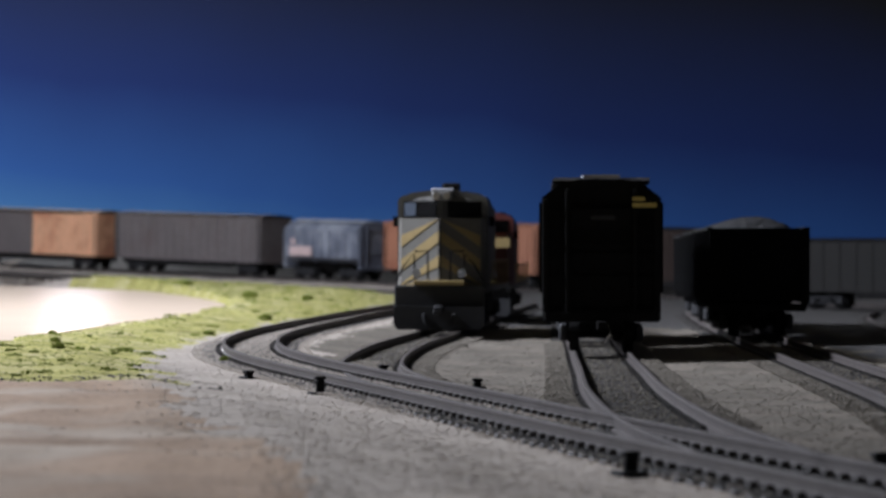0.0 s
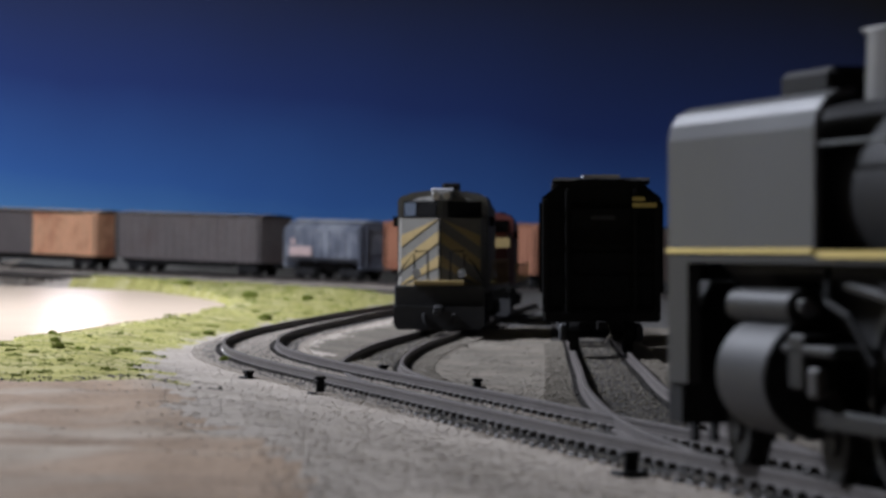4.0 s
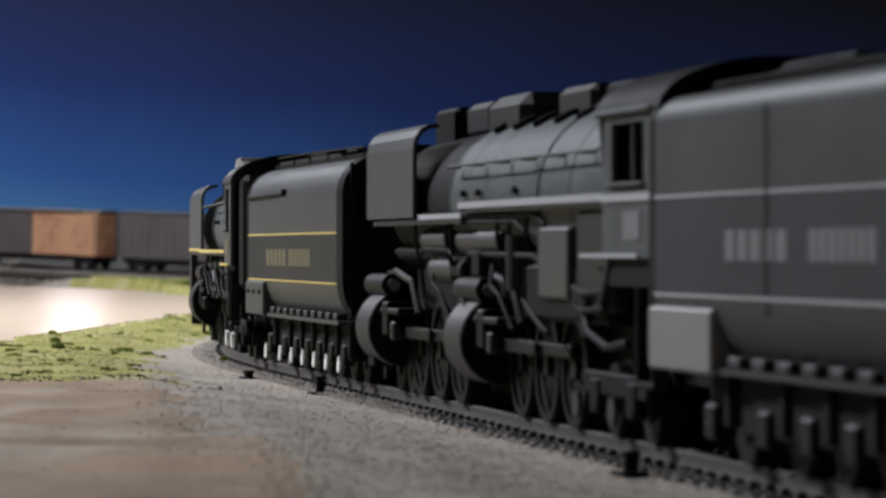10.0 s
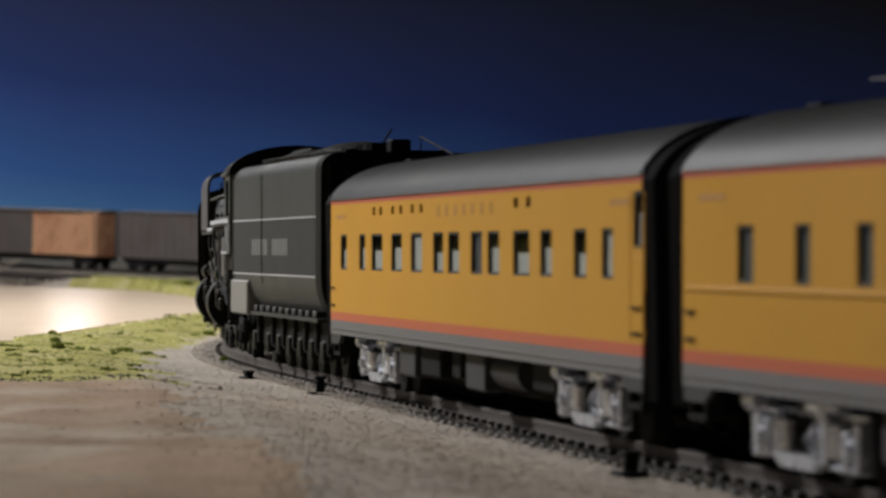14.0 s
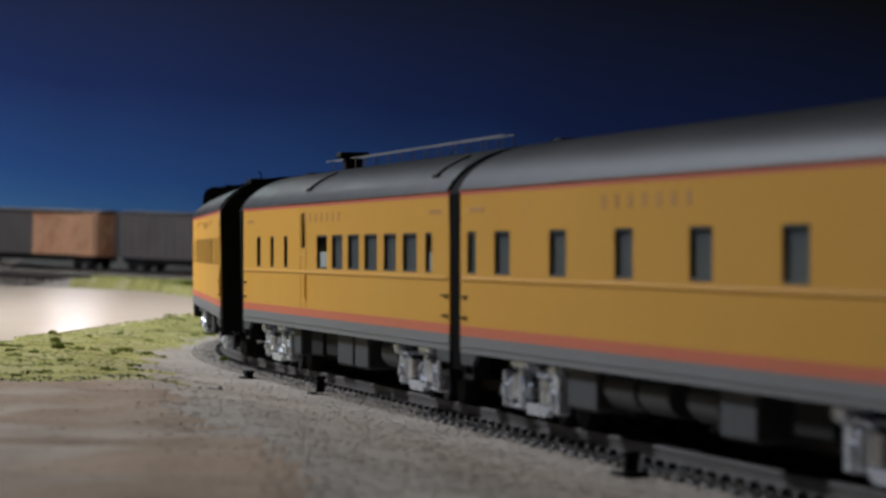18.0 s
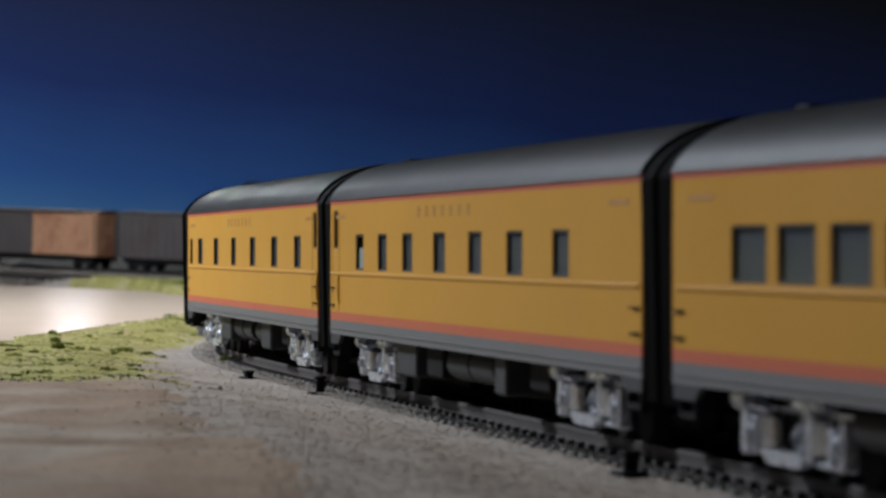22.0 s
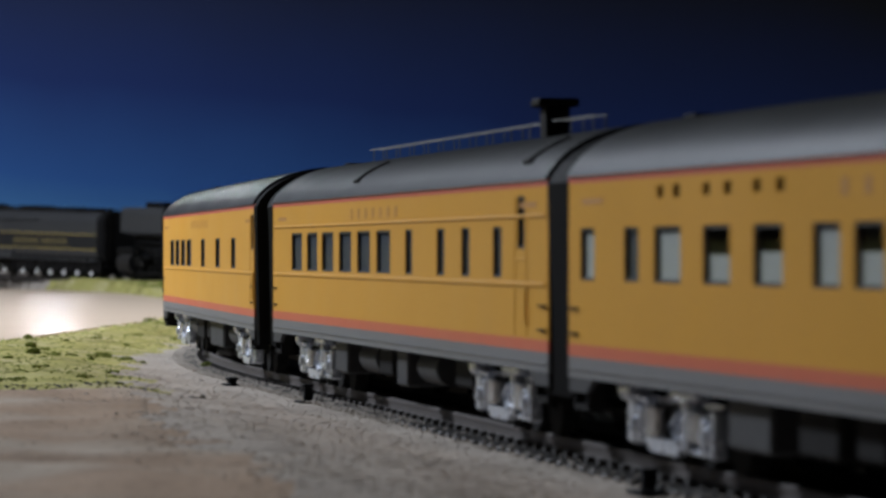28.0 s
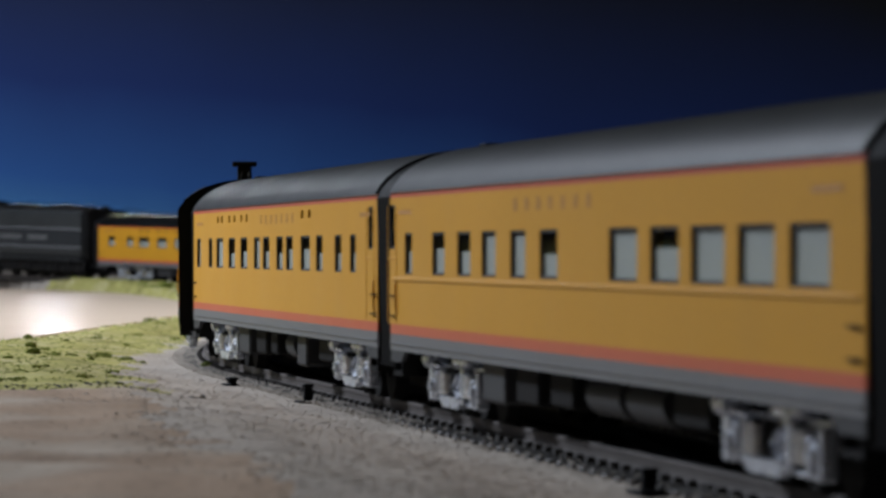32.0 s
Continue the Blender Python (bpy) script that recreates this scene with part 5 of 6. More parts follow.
def freight_truck(parent, y, z=0):
    def make():
        bm = bmesh.new()
        for sx in (-1, 1):
            xs = sorted((sx * 10.6, sx * 12.6))
            box(bm, *xs, -12, 12, 6.2, 8.2, bev=0.4)
            box(bm, *xs, -6, 6, 2.8, 4.2, bev=0.4)
            for y_ in (-9.5, 9.5):
                box(bm, xs[0] - 0.3, xs[1] + 0.3, y_ - 2.4, y_ + 2.4, 3.0, 7.6, bev=0.5)
            for y_ in (-2.4, 0, 2.4):
                cyl(bm, "z", (sx * 11.7, y_, 5.2), 1.0, 3.0, 8)
        box(bm, -10.6, 10.6, -2.6, 2.6, 4.5, 8.6)
        return bm
    tr = shared("freight_truck", make, UNDER_GREY, parent)
    tr.name = "truck"
    at(tr, 0, y, z)
    for k in (-9.5, 9.5):
        w = shared("freight_wheelset", lambda: small_wheel(4.9), UNDER, tr)
        w.name = "wheelset"
        at(w, 0, k, 4.9)
    return tr


def couplers(c, half):
    for s in (-1, 1):
        part("coupler", boxes((-1.6, 1.6, s * half - 5, s * half + 5, 6.6, 9.4), bev=0.4), UNDER, c)


def box_car(label, m, length, height, sidem, doorm, door, roofm, ribs=True):
    c = thing("box_car", label, "freight car", "freight cars on the storage track", m)
    h = length / 2
    part("body", boxes((-17, 17, -h, h, 11, height - 2.5)), sidem, c)
    prof = [(-17.4, height - 2.5), (17.4, height - 2.5), (17.0, height - 1.4), (0, height), (-17.0, height - 1.4)]
    part("roof", prism(bmesh.new(), prof, -h - 0.6, h + 0.6), roofm, c)
    for sx in (-1, 1):
        if door:
            a, b = door
            part("door", boxes((*sorted((sx * 17.0, sx * 17.7)), a, b, 11.5, height - 3.5), bev=0.2), doorm, c)
            for z0, z1 in ((10.6, 11.4), (height - 3.4, height - 2.7)):
                part("door_track", boxes((*sorted((sx * 17.0, sx * 18.0)), a - (b - a), b, z0, z1)), roofm, c)
        if ribs:
            n = int(length // 11)
            for k in range(n + 1):
                y = -h + 0.5 + k * (length - 1.0) / n
                if door and door[0] - 1 < y < door[1] + 1:
                    continue
                part("side_post", boxes((*sorted((sx * 17.0, sx * 17.5)), y - 0.5, y + 0.5, 11.2, height - 2.8)), sidem, c)
        part("side_sill", boxes((*sorted((sx * 15.5, sx * 17.2)), -h * 0.6, h * 0.6, 6.4, 11)), UNDER, c)
        for yy in (h - 2.5, -h + 2.5):
            bm = boxes((*sorted((sx * 17.2, sx * 17.9)), yy - 2.2, yy - 1.8, 11, height - 4), (*sorted((sx * 17.2, sx * 17.9)), yy + 1.8, yy + 2.2, 11, height - 4))
            for k in range(7):
                box(bm, *sorted((sx * 17.4, sx * 17.9)), yy - 2.2, yy + 2.2, 13 + k * 4.6, 13.4 + k * 4.6)
            part("ladder", bm, UNDER, c)
    part("underframe", boxes((-9, 9, -h + 2, h - 2, 8.5, 11)), UNDER, c)
    couplers(c, h + 2)
    for y in (h - 24, -h + 24):
        freight_truck(c, y)
    return c


def covered_hopper(label, m, length, height, material, end_marks=False, group="freight cars on the storage track"):
    c = thing("covered_hopper", label, "freight car", group, m)
    h = length / 2
    prof = [(-17.6, 18), (-18.4, height - 16), (-18.2, height - 7.5), (-13, height - 3.6), (-7, height - 2.0), (7, height - 2.0), (13, height - 3.6), (18.2, height - 7.5), (18.4, height - 16), (17.6, 18), (12, 14), (-12, 14)]
    part("body", prism(bmesh.new(), prof, -h + 3, h - 3), material, c)
    for s in (-1, 1):
        # end cage: corner posts, cross members and sloping hopper sheet behind them
        for sx in (-1, 1):
            part("end_post", boxes((*sorted((sx * 16.2, sx * 18.0)), *sorted((s * (h - 1.2), s * h)), 9.5, height - 8), bev=0.2), material, c)
            part("inner_post", boxes((*sorted((sx * 9.6, sx * 11.0)), *sorted((s * (h - 1.2), s * h)), 9.5, height - 5), bev=0.2), material, c)
        for z in (12, 22, 32, 42):
            part("end_rung", boxes((-17.4, 17.4, *sorted((s * (h - 0.9), s * (h - 0.2))), z, z + 0.8)), material, c)
        part("end_sheet", boxes((-16.6, 16.6, *sorted((s * (h - 2.6), s * (h - 2.0))), 11.5, 30)), material, c)
        part("end_sill", boxes((-17.5, 17.5, *sorted((s * (h - 3), s * (h + 0.4))), 9.0, 12.0), bev=0.3), material, c)
        if end_marks and s == -1:
            part("placard", boxes((-3.2, 4.2, -h - 0.35, -h - 0.1, height - 14.4, height - 13.0)), UNDER_GREY, c, "small grey notice")
            part("reporting_marks", boxes((9.4, 13.2, -h - 0.3, -h - 0.05, height - 8.6, height - 7.4), (9.4, 16.8, -h - 0.3, -h - 0.05, height - 10.6, height - 9.2)), LINE_YELLOW, c, "small yellow marks")
            part("placard_board", boxes((-9, 9, -h - 0.1, -h + 0.6, height - 16, height - 11)), material, c)
            part("reporting_board", boxes((8.6, 17.2, -h - 0.05, -h + 0.6, height - 11.2, height - 7)), material, c)
    for sx in (-1, 1):
        n = 9
        for k in range(n):
            y = -h + 8 + k * (length - 16) / (n - 1)
            part("side_post", boxes((*sorted((sx * 18.0, sx * 19.0)), y - 0.5, y + 0.5, 18, height - 9)), material, c)
    for k in range(3):
        y = -h * 0.5 + k * h * 0.5
        bm = bmesh.new()
        prism(bm, [(-15, 15), (15, 15), (5, 5), (-5, 5)], y - 8, y + 8)
        part("discharge_gate", bm, UNDER, c)
    part("roof_walk", boxes((-5.6, 5.6, -h + 2, h - 2, height - 1.4, height - 0.6)), WALK_GREY, c, "pale roof walkway")
    part("roof_hatch", boxes((-15, -8, -h + 12, h - 12, height - 3.2, height - 1.6), (8, 15, -h + 12, h - 12, height - 3.2, height - 1.6), bev=0.3), material, c)
    for y in np.linspace(-h + 4, h - 4, 7):
        part("walk_support", boxes((-14.6, 14.6, y - 0.4, y + 0.4, height - 2.4, height - 1.5)), SILVER, c)
    part("underframe", boxes((-6, 6, -h, h, 9.0, 11)), UNDER, c)
    couplers(c, h + 2)
    for y in (h - 20, -h + 20):
        freight_truck(c, y)
    part("brake_hose", tube(bmesh.new(), [(2.0, -h - 1, 8), (2.4, -h - 3, 5), (1.0, -h - 3.5, 2.6)], 0.5), CHROME, c)
    return c


def coal_hopper(label, m, length, height):
    c = thing("coal_hopper", label, "freight car", "cars in the yard", m)
    h = length / 2
    for sx in (-1, 1):
        part("side", boxes((*sorted((sx * 16.6, sx * 17.6)), -h, h, 12, height)), BLACK, c)
        part("top_rail", boxes((*sorted((sx * 16.4, sx * 18.4)), -h - 0.5, h + 0.5, height - 1.0, height + 0.4), bev=0.2), BLACK, c)
        for k in range(10):
            y = -h + 3 + k * (length - 6) / 9
            part("side_post", boxes((*sorted((sx * 17.6, sx * 18.5)), y - 0.6, y + 0.6, 12, height - 1)), BLACK, c)
    for s in (-1, 1):
        part("end", boxes((-16.6, 16.6, *sorted((s * h, s * (h - 1.0))), 20, height)), BLACK, c)
        bm = bmesh.new()
        prism(bm, [(-16, 13), (16, 13), (16, 20), (-16, 20)], *sorted((s * (h - 26), s * (h - 1))))
        part("slope_sheet", bm, BLACK, c)
        part("end_sill", boxes((-17, 17, *sorted((s * (h - 2), s * (h + 0.4))), 9.2, 12)), BLACK, c)
        for sx in (-1, 1):
            part("corner_post", boxes((*sorted((sx * 15.4, sx * 17.4)), *sorted((s * h, s * (h + 0.5))), 10, height)), BLACK, c)
    for k in range(3):
        y = -h * 0.5 + k * h * 0.5
        part("discharge_bay", prism(bmesh.new(), [(-15, 13), (15, 13), (6, 4.5), (-6, 4.5)], y - 9, y + 9), BLACK, c)
    bm = bmesh.new()
    nx, ny = 17, 41
    vs = [[None] * nx for _ in range(ny)]
    for j in range(ny):
        for i in range(nx):
            u, v = i / (nx - 1) * 2 - 1, j / (ny - 1) * 2 - 1
            dome = (1 - abs(u) ** 2.2) * (1 - abs(v) ** 6)
            vs[j][i] = bm.verts.new((u * 16.5, v * (h - 1.2), height - 2.2 + 6.6 * dome + random.uniform(-0.35, 0.35)))
    for j in range(ny - 1):
        for i in range(nx - 1):
            bm.faces.new((vs[j][i], vs[j][i + 1], vs[j + 1][i + 1], vs[j + 1][i]))
    part("coal_load", bm, COAL, c, "heaped black coal")
    part("underframe", boxes((-5, 5, -h, h, 9.0, 11.5)), UNDER, c)
    couplers(c, h + 2)
    for y in (h - 20, -h + 20):
        freight_truck(c, y)
    return c


def diesel(label, m, nose_a, nose_b, body_m, striped=True):
    """Six-axle road diesel, cab end towards -y."""
    d = thing("diesel_locomotive", label, "locomotive", "diesel locomotives in the yard", m)
    h = 122
    # long hood and walkway
    part("walkway", boxes((-17.6, 17.6, -h + 6, h - 4, 14.6, 16.6), bev=0.3), DIESEL_GREY, d)
    part("long_hood", boxes((-11.5, 11.5, -66, h - 10, 16.6, 50), bev=1.6), body_m, d)
    prof = [(-11, 49), (11, 49), (8, 54), (-8, 54)]
    part("hood_top", prism(bmesh.new(), prof, -60, h - 14), body_m, d)
    # cab: full width with sloped upper corners
    cab = [(-17.4, 16.6), (17.4, 16.6), (17.4, 49.6), (16.2, 51.4), (12.0, 53.0), (6.0, 53.8), (-6.0, 53.8), (-12.0, 53.0), (-16.2, 51.4), (-17.4, 49.6)]
    part("cab", prism(bmesh.new(), cab, -98, -66), body_m, d)
    # cab front: bevelled to a centre ridge, with windows
    bm = bmesh.new()
    cx = [(-17.2, -98), (0, -103), (17.2, -98)]
    for (xa, ya), (xb, yb) in zip(cx, cx[1:]):
        za = [16.6, 49.6]
        a, b = bm.verts.new((xa, ya, za[0])), bm.verts.new((xb, yb, za[0]))
        c, e = bm.verts.new((xb, yb + 1.4, za[1])), bm.verts.new((xa, ya + 1.4, za[1]))
        bm.faces.new((a, b, c, e))
    tops = [bm.verts.new(p) for p in ((-17.2, -96.6, 49.6), (0, -101.6, 49.6), (17.2, -96.6, 49.6), (16.0, -96, 51.4), (11.8, -95, 53.0), (6.0, -94.5, 53.8), (-6.0, -94.5, 53.8), (-11.8, -95, 53.0), (-16.0, -96, 51.4))]
    bm.faces.new(tops)
    bmesh.ops.solidify(bm, geom=bm.faces[:], thickness=0.8)
    part("cab_front", bm, body_m, d)
    for sx, dark in ((-1, 0), (1, 1)):
        win = part("windscreen", boxes((-6.4, 6.4, -0.3, 0.3, -2.7, 2.7), bev=0.25), BLACK, d, "cab windscreen")
        win.matrix_basis = pose(sx * 8.6 * S, -99.9 * S, 46.6 * S, -2.6, 0, sx * 16.2)
        fr = boxes((-6.7, 6.7, -0.45, 0.2, 2.6, 3.0), (-6.7, 6.7, -0.45, 0.2, -3.0, -2.6), (-6.7, -6.3, -0.45, 0.2, -2.6, 2.6), (6.3, 6.7, -0.45, 0.2, -2.6, 2.6), (-1.6, -1.3, -0.45, 0.2, -2.6, 2.6))
        if dark != striped:
            part("quarter_pane", boxes((-6.2, -1.7, -0.4, -0.2, -2.5, 2.5)), SKY_GLASS, win, "pane with a blue reflection put into its colour")
        part("windscreen_frame", fr, BLACK, win)
    # nose: wedge with centre ridge, striped chevrons
    bm = bmesh.new()
    lo, hi = 17.4, 43.0
    pts = [(-17.0, -100), (-15.4, -112), (0, -119), (15.4, -112), (17.0, -100)]
    a = [bm.verts.new((x, y, lo)) for x, y in pts]
    b = [bm.verts.new((x * 0.98, y + 1.2, hi)) for x, y in pts]
    for k in range(4):
        bm.faces.new((a[k], a[k + 1], b[k + 1], b[k]))
    bm.faces.new(b)
    bm.faces.new(a[::-1])
    bm.faces.new((a[4], a[0], b[0], b[4]))
    part("nose", bm, nose_a, d, "wedge nose with a centre ridge")
    if striped:
        for sx in (-1, 1):
            for k in range(4):
                z = 6.6 + k * 9.2
                bm = bmesh.new()
                q = []
                for x, dz in ((0.4, 11.0), (15.2, 0.0)):
                    yy = -119 + (119 - 112) * x / 15.4
                    for zz in (z - 2.2 + dz, z + 2.2 + dz):
                        zz = max(lo + 0.2, min(hi - 0.2, zz))
                        q.append((sx * x, yy + 1.2 * (zz - lo) / (hi - lo), zz))
                vs = [bm.verts.new(p) for p in (q[0], q[2], q[3], q[1])]
                vs2 = [bm.verts.new((p[0] + sx * 0.08, p[1] - 0.25, p[2])) for p in (q[0], q[2], q[3], q[1])]
                bm.faces.new(vs)
                bm.faces.new(vs2[::-1])
                for i in range(4):
                    bm.faces.new((vs[i], vs[(i + 1) % 4], vs2[(i + 1) % 4], vs2[i]))
                part("chevron_stripe", bm, nose_b, d, "cream-yellow chevron stripe")
    if not striped:
        part("yellow_band", sideways([(-117, 35.5), (-109, 35.5), (-109, 40.5), (-117, 40.5)], 6.5, 16.6), DIESEL_CREAM, d, "yellow band on the nose")
    part("nose_door_edge", boxes((-0.35, 0.35, -120.0, -119.2, 18.5, 42.5)), BLACK, d)
    part("headlight_housing", boxes((-3.9, 3.9, -104.2, -97, 50.0, 53.4), bev=0.8), body_m, d)
    for x in (-2.0, 2.0):
        part("headlight", cyl(bmesh.new(), "y", (x, -104.4, 51.7), 1.4, 1.2, 14), CHROME, d)
    part("roof_beacon", boxes((-4.4, 4.4, -101, -90, 53.3, 54.7), bev=0.5), LINE_WHITE, d, "pale air-conditioner box on the cab roof")
    part("horn", boxes((-1, 6, -84, -80, 54, 57), bev=0.5), UNDER, d)
    # anticlimber, plow, ditch lights, handrails, coupler
    part("anticlimber", boxes((-9.8, 9.8, -124.5, -117, 17.6, 19.4), bev=0.3), nose_b, d, "cream footboard")
    part("pilot_plate", boxes((-17.2, 17.2, -121, -116, 4.2, 17.4), bev=0.4), UNDER_GREY, d)
    bm = prism(bmesh.new(), [(-15.6, 0.7), (15.6, 0.7), (17.2, 2.6), (17.2, 9.5), (-17.2, 9.5), (-17.2, 2.6)], -124.5, -120.8)
    part("snow_plow", bm, UNDER_GREY, d)
    for sx in (-1, 1):
        part("ditch_light", cyl(bmesh.new(), "y", (sx * 8.6, -121.5, 22.2), 1.7, 3.4, 14, 1.3), SILVER, d, "round ditch light")
        bm = tube(bmesh.new(), [(sx * 16.6, -119, 19), (sx * 13.5, -121, 25), (sx * 9.6, -121.5, 29.5), (sx * 9.2, -121.5, 19)], 0.4)
        tube(bm, [(sx * 9.4, -121.5, 30.4), (sx * 4.4, -122.4, 30.6), (sx * 4.2, -122.4, 19)], 0.4)
        part("handrail", bm, BLACK, d)
        bm = tube(bmesh.new(), [(sx * 17, -60, 26.5), (sx * 17, 0, 26.5), (sx * 17, h - 8, 26.5)], 0.35)
        for k in range(8):
            cyl(bm, "z", (sx * 17, -58 + k * 24, 21.5), 0.35, 10, 6)
        part("walkway_rail", bm, nose_b, d)
        part("step_well", boxes((*sorted((sx * 12, sx * 17.4)), -116, -108, 4.4, 5.2), (*sorted((sx * 12, sx * 17.4)), -116, -108, 9, 9.8)), UNDER, d)
        part("mirror", boxes((*sorted((sx * 17.6, sx * 19.6)), -90, -88, 40, 44)), BLACK, d)
    part("number_board", boxes((-13.8, -9.6, -102.4, -101.0, 40.8, 43.2), (9.6, 13.8, -102.4, -101.0, 40.8, 43.2)), BLACK, d)
    part("coupler", boxes((-1.7, 1.7, -131, -120, 6.8, 9.8), bev=0.4), UNDER_GREY, d)
    part("air_hose", tube(bmesh.new(), [(-5.5, -122, 9), (-5.8, -125, 6), (-5.0, -125, 3)], 0.5), UNDER_GREY, d)
    part("air_hose", tube(bmesh.new(), [(5.5, -122, 9), (5.8, -125, 6), (5.0, -125, 3)], 0.5), UNDER_GREY, d)
    part("fuel_tank", boxes((-14, 14, -30, 34, 3.5, 14), bev=2.0), UNDER, d)
    for y in (-78, 78):
        def make():
            bm = bmesh.new()
            for sx in (-1, 1):
                box(bm, *sorted((sx * 11, sx * 13.4)), -28, 28, 5.4, 9.8, bev=0.5)
                for k in (-20, 0, 20):
                    box(bm, *sorted((sx * 11, sx * 14.0)), k - 3, k + 3, 3.4, 8.5, bev=0.5)
            box(bm, -11, 11, -8, 8, 7, 14)
            return bm
        tr = shared("diesel_truck", make, UNDER, d)
        tr.name = "truck"
        at(tr, 0, y, 0)
        for k in (-20, 0, 20):
            w = shared("diesel_wheelset", lambda: small_wheel(5.7), UNDER_GREY, tr)
            w.name = "wheelset"
            at(w, 0, k, 5.7)
    for k in range(3):
        part("roof_fan", cyl(bmesh.new(), "z", (0, 60 + k * 16, 54.4), 6.4, 1.6, 20), UNDER, d)
    return d


def on_line(line, y, half):
    """Pose on a yard line at plan depth y, nose towards -y along the line (local +y runs up the line)."""
    ys = [p[1] for p in line]
    f = lambda q, i: float(np.interp(q, ys, [p[i] for p in line]))
    a, b = Vector((f(y + half, 0), y + half, f(y + half, 2))), Vector((f(y - half, 0), y - half, f(y - half, 2)))
    d = a - b
    m = (a + b) / 2
    return pose(m.x, m.y, m.z, 0, 0, math.degrees(math.atan2(-d.x, d.y)))


diesel("grey diesel locomotive with cream-yellow chevrons on its wedge nose", on_line(DIESEL_LINE, 1.455 + 0.125, 0.08), DIESEL_GREY, DIESEL_CREAM, DIESEL_GREY)
diesel("dark red diesel locomotive coupled behind the grey one", on_line(DIESEL_LINE, 1.455 + 0.42, 0.06) @ Matrix.Diagonal((0.94, 1, 0.90, 1)), DIESEL_RED, LINE_YELLOW, DIESEL_RED, False)
covered_hopper("black covered hopper car with pale roof walkway", on_line(HOPPER_LINE, 1.165 + 0.095, 0.06), 180, 54.5, BLACK, True, "cars in the yard")
# hidden behind the first hopper, added only to carry its shadow farther
covered_hopper("unseen black covered hopper added to lengthen the yard shadow", on_line(HOPPER_LINE, 1.165 + 0.285, 0.06), 180, 54.5, BLACK, False, "cars in the yard")
coal_hopper("black open hopper car heaped with coal", on_line(COAL_LINE, 1.37 + 0.09, 0.06), 170, 39)
coal_hopper("black open coal hopper coupled behind another", on_line(COAL_LINE, 1.37 + 0.27, 0.06), 170, 39)
coal_hopper("black open coal hopper at the far end of the yard", on_line(COAL_LINE, 1.37 + 0.45, 0.06), 170, 39)


def on_freight(x0, half):
    xs = [p[0] for p in FREIGHT_LINE][::-1]
    f = lambda q, i: float(np.interp(q, xs, [p[i] for p in FREIGHT_LINE][::-1]))
    a, b = Vector((x0 - half, f(x0 - half, 1), f(x0 - half, 2))), Vector((x0 + half, f(x0 + half, 1), f(x0 + half, 2)))
    d = a - b
    m = (a + b) / 2
    return pose(m.x, m.y, m.z, math.degrees(math.asin(d.z / d.length)), 0, math.degrees(math.atan2(-d.x, d.y)))


box_car("faded orange box car with a dark grey door", on_freight(-0.368, 0.05), 190, 52, BOX_ORANGE, BOX_GREY, (-12, 52), DARK_BROWN)
box_car("weathered grey-brown box car with rib sides", on_freight(-0.2095, 0.05), 194, 52, BOX_GREY, BOX_GREY, None, DARK_BROWN)
BLUE = covered_hopper("weathered blue-grey covered hopper with a pale patch", on_freight(-0.088, 0.04), 98, 50, HOPPER_BLUE)
part("paint_patch", boxes((-19.3, -18.2, 12, 40, 19, 27), bev=0.2), PINK, BLUE, "faded pinkish patch")
part("paint_patch", boxes((-19.2, -18.2, 33, 39, 29, 33), bev=0.2), PINK, BLUE, "small pale patch")
box_car("rust-orange box car with plain sides", on_freight(0.025, 0.05), 190, 51, BOX_RUST, BOX_RUST, None, ROCK_BROWN)
box_car("brown box car with its shade put into near-black paint", on_freight(0.165, 0.05), 190, 51, DARK_BROWN, DARK_BROWN, None, BLACK)
box_car("white box car with shade put into its paint, dark roof", pose(0.345, 2.55, -0.0115, 0, 0, 68), 230, 47, FREIGHT_WHITE, FREIGHT_WHITE, None, BLACK)


# ---------------------------------------------------------------- scatter: ballast stones, turf, bushes, crumbs
def scatter_points(n, seed, x0, x1, y0, y1, want, power=1.6):
    """Plan points thinning out with distance, kept where want(x, y, lat, s) holds."""
    r = np.random.RandomState(seed)
    a, b = y0 ** (1 - power), y1 ** (1 - power)
    y = (a + (b - a) * r.rand(n)) ** (1 / (1 - power))
    x = x0 + (x1 - x0) * r.rand(n)
    k = n // 20
    X, Y = x[:k * 20].reshape(20, k), y[:k * 20].reshape(20, k)
    L, R = lateral(X, Y)
    keep = want(X, Y, L, R)
    Z = ground_height(X, Y, L)
    return X[keep], Y[keep], Z[keep], r


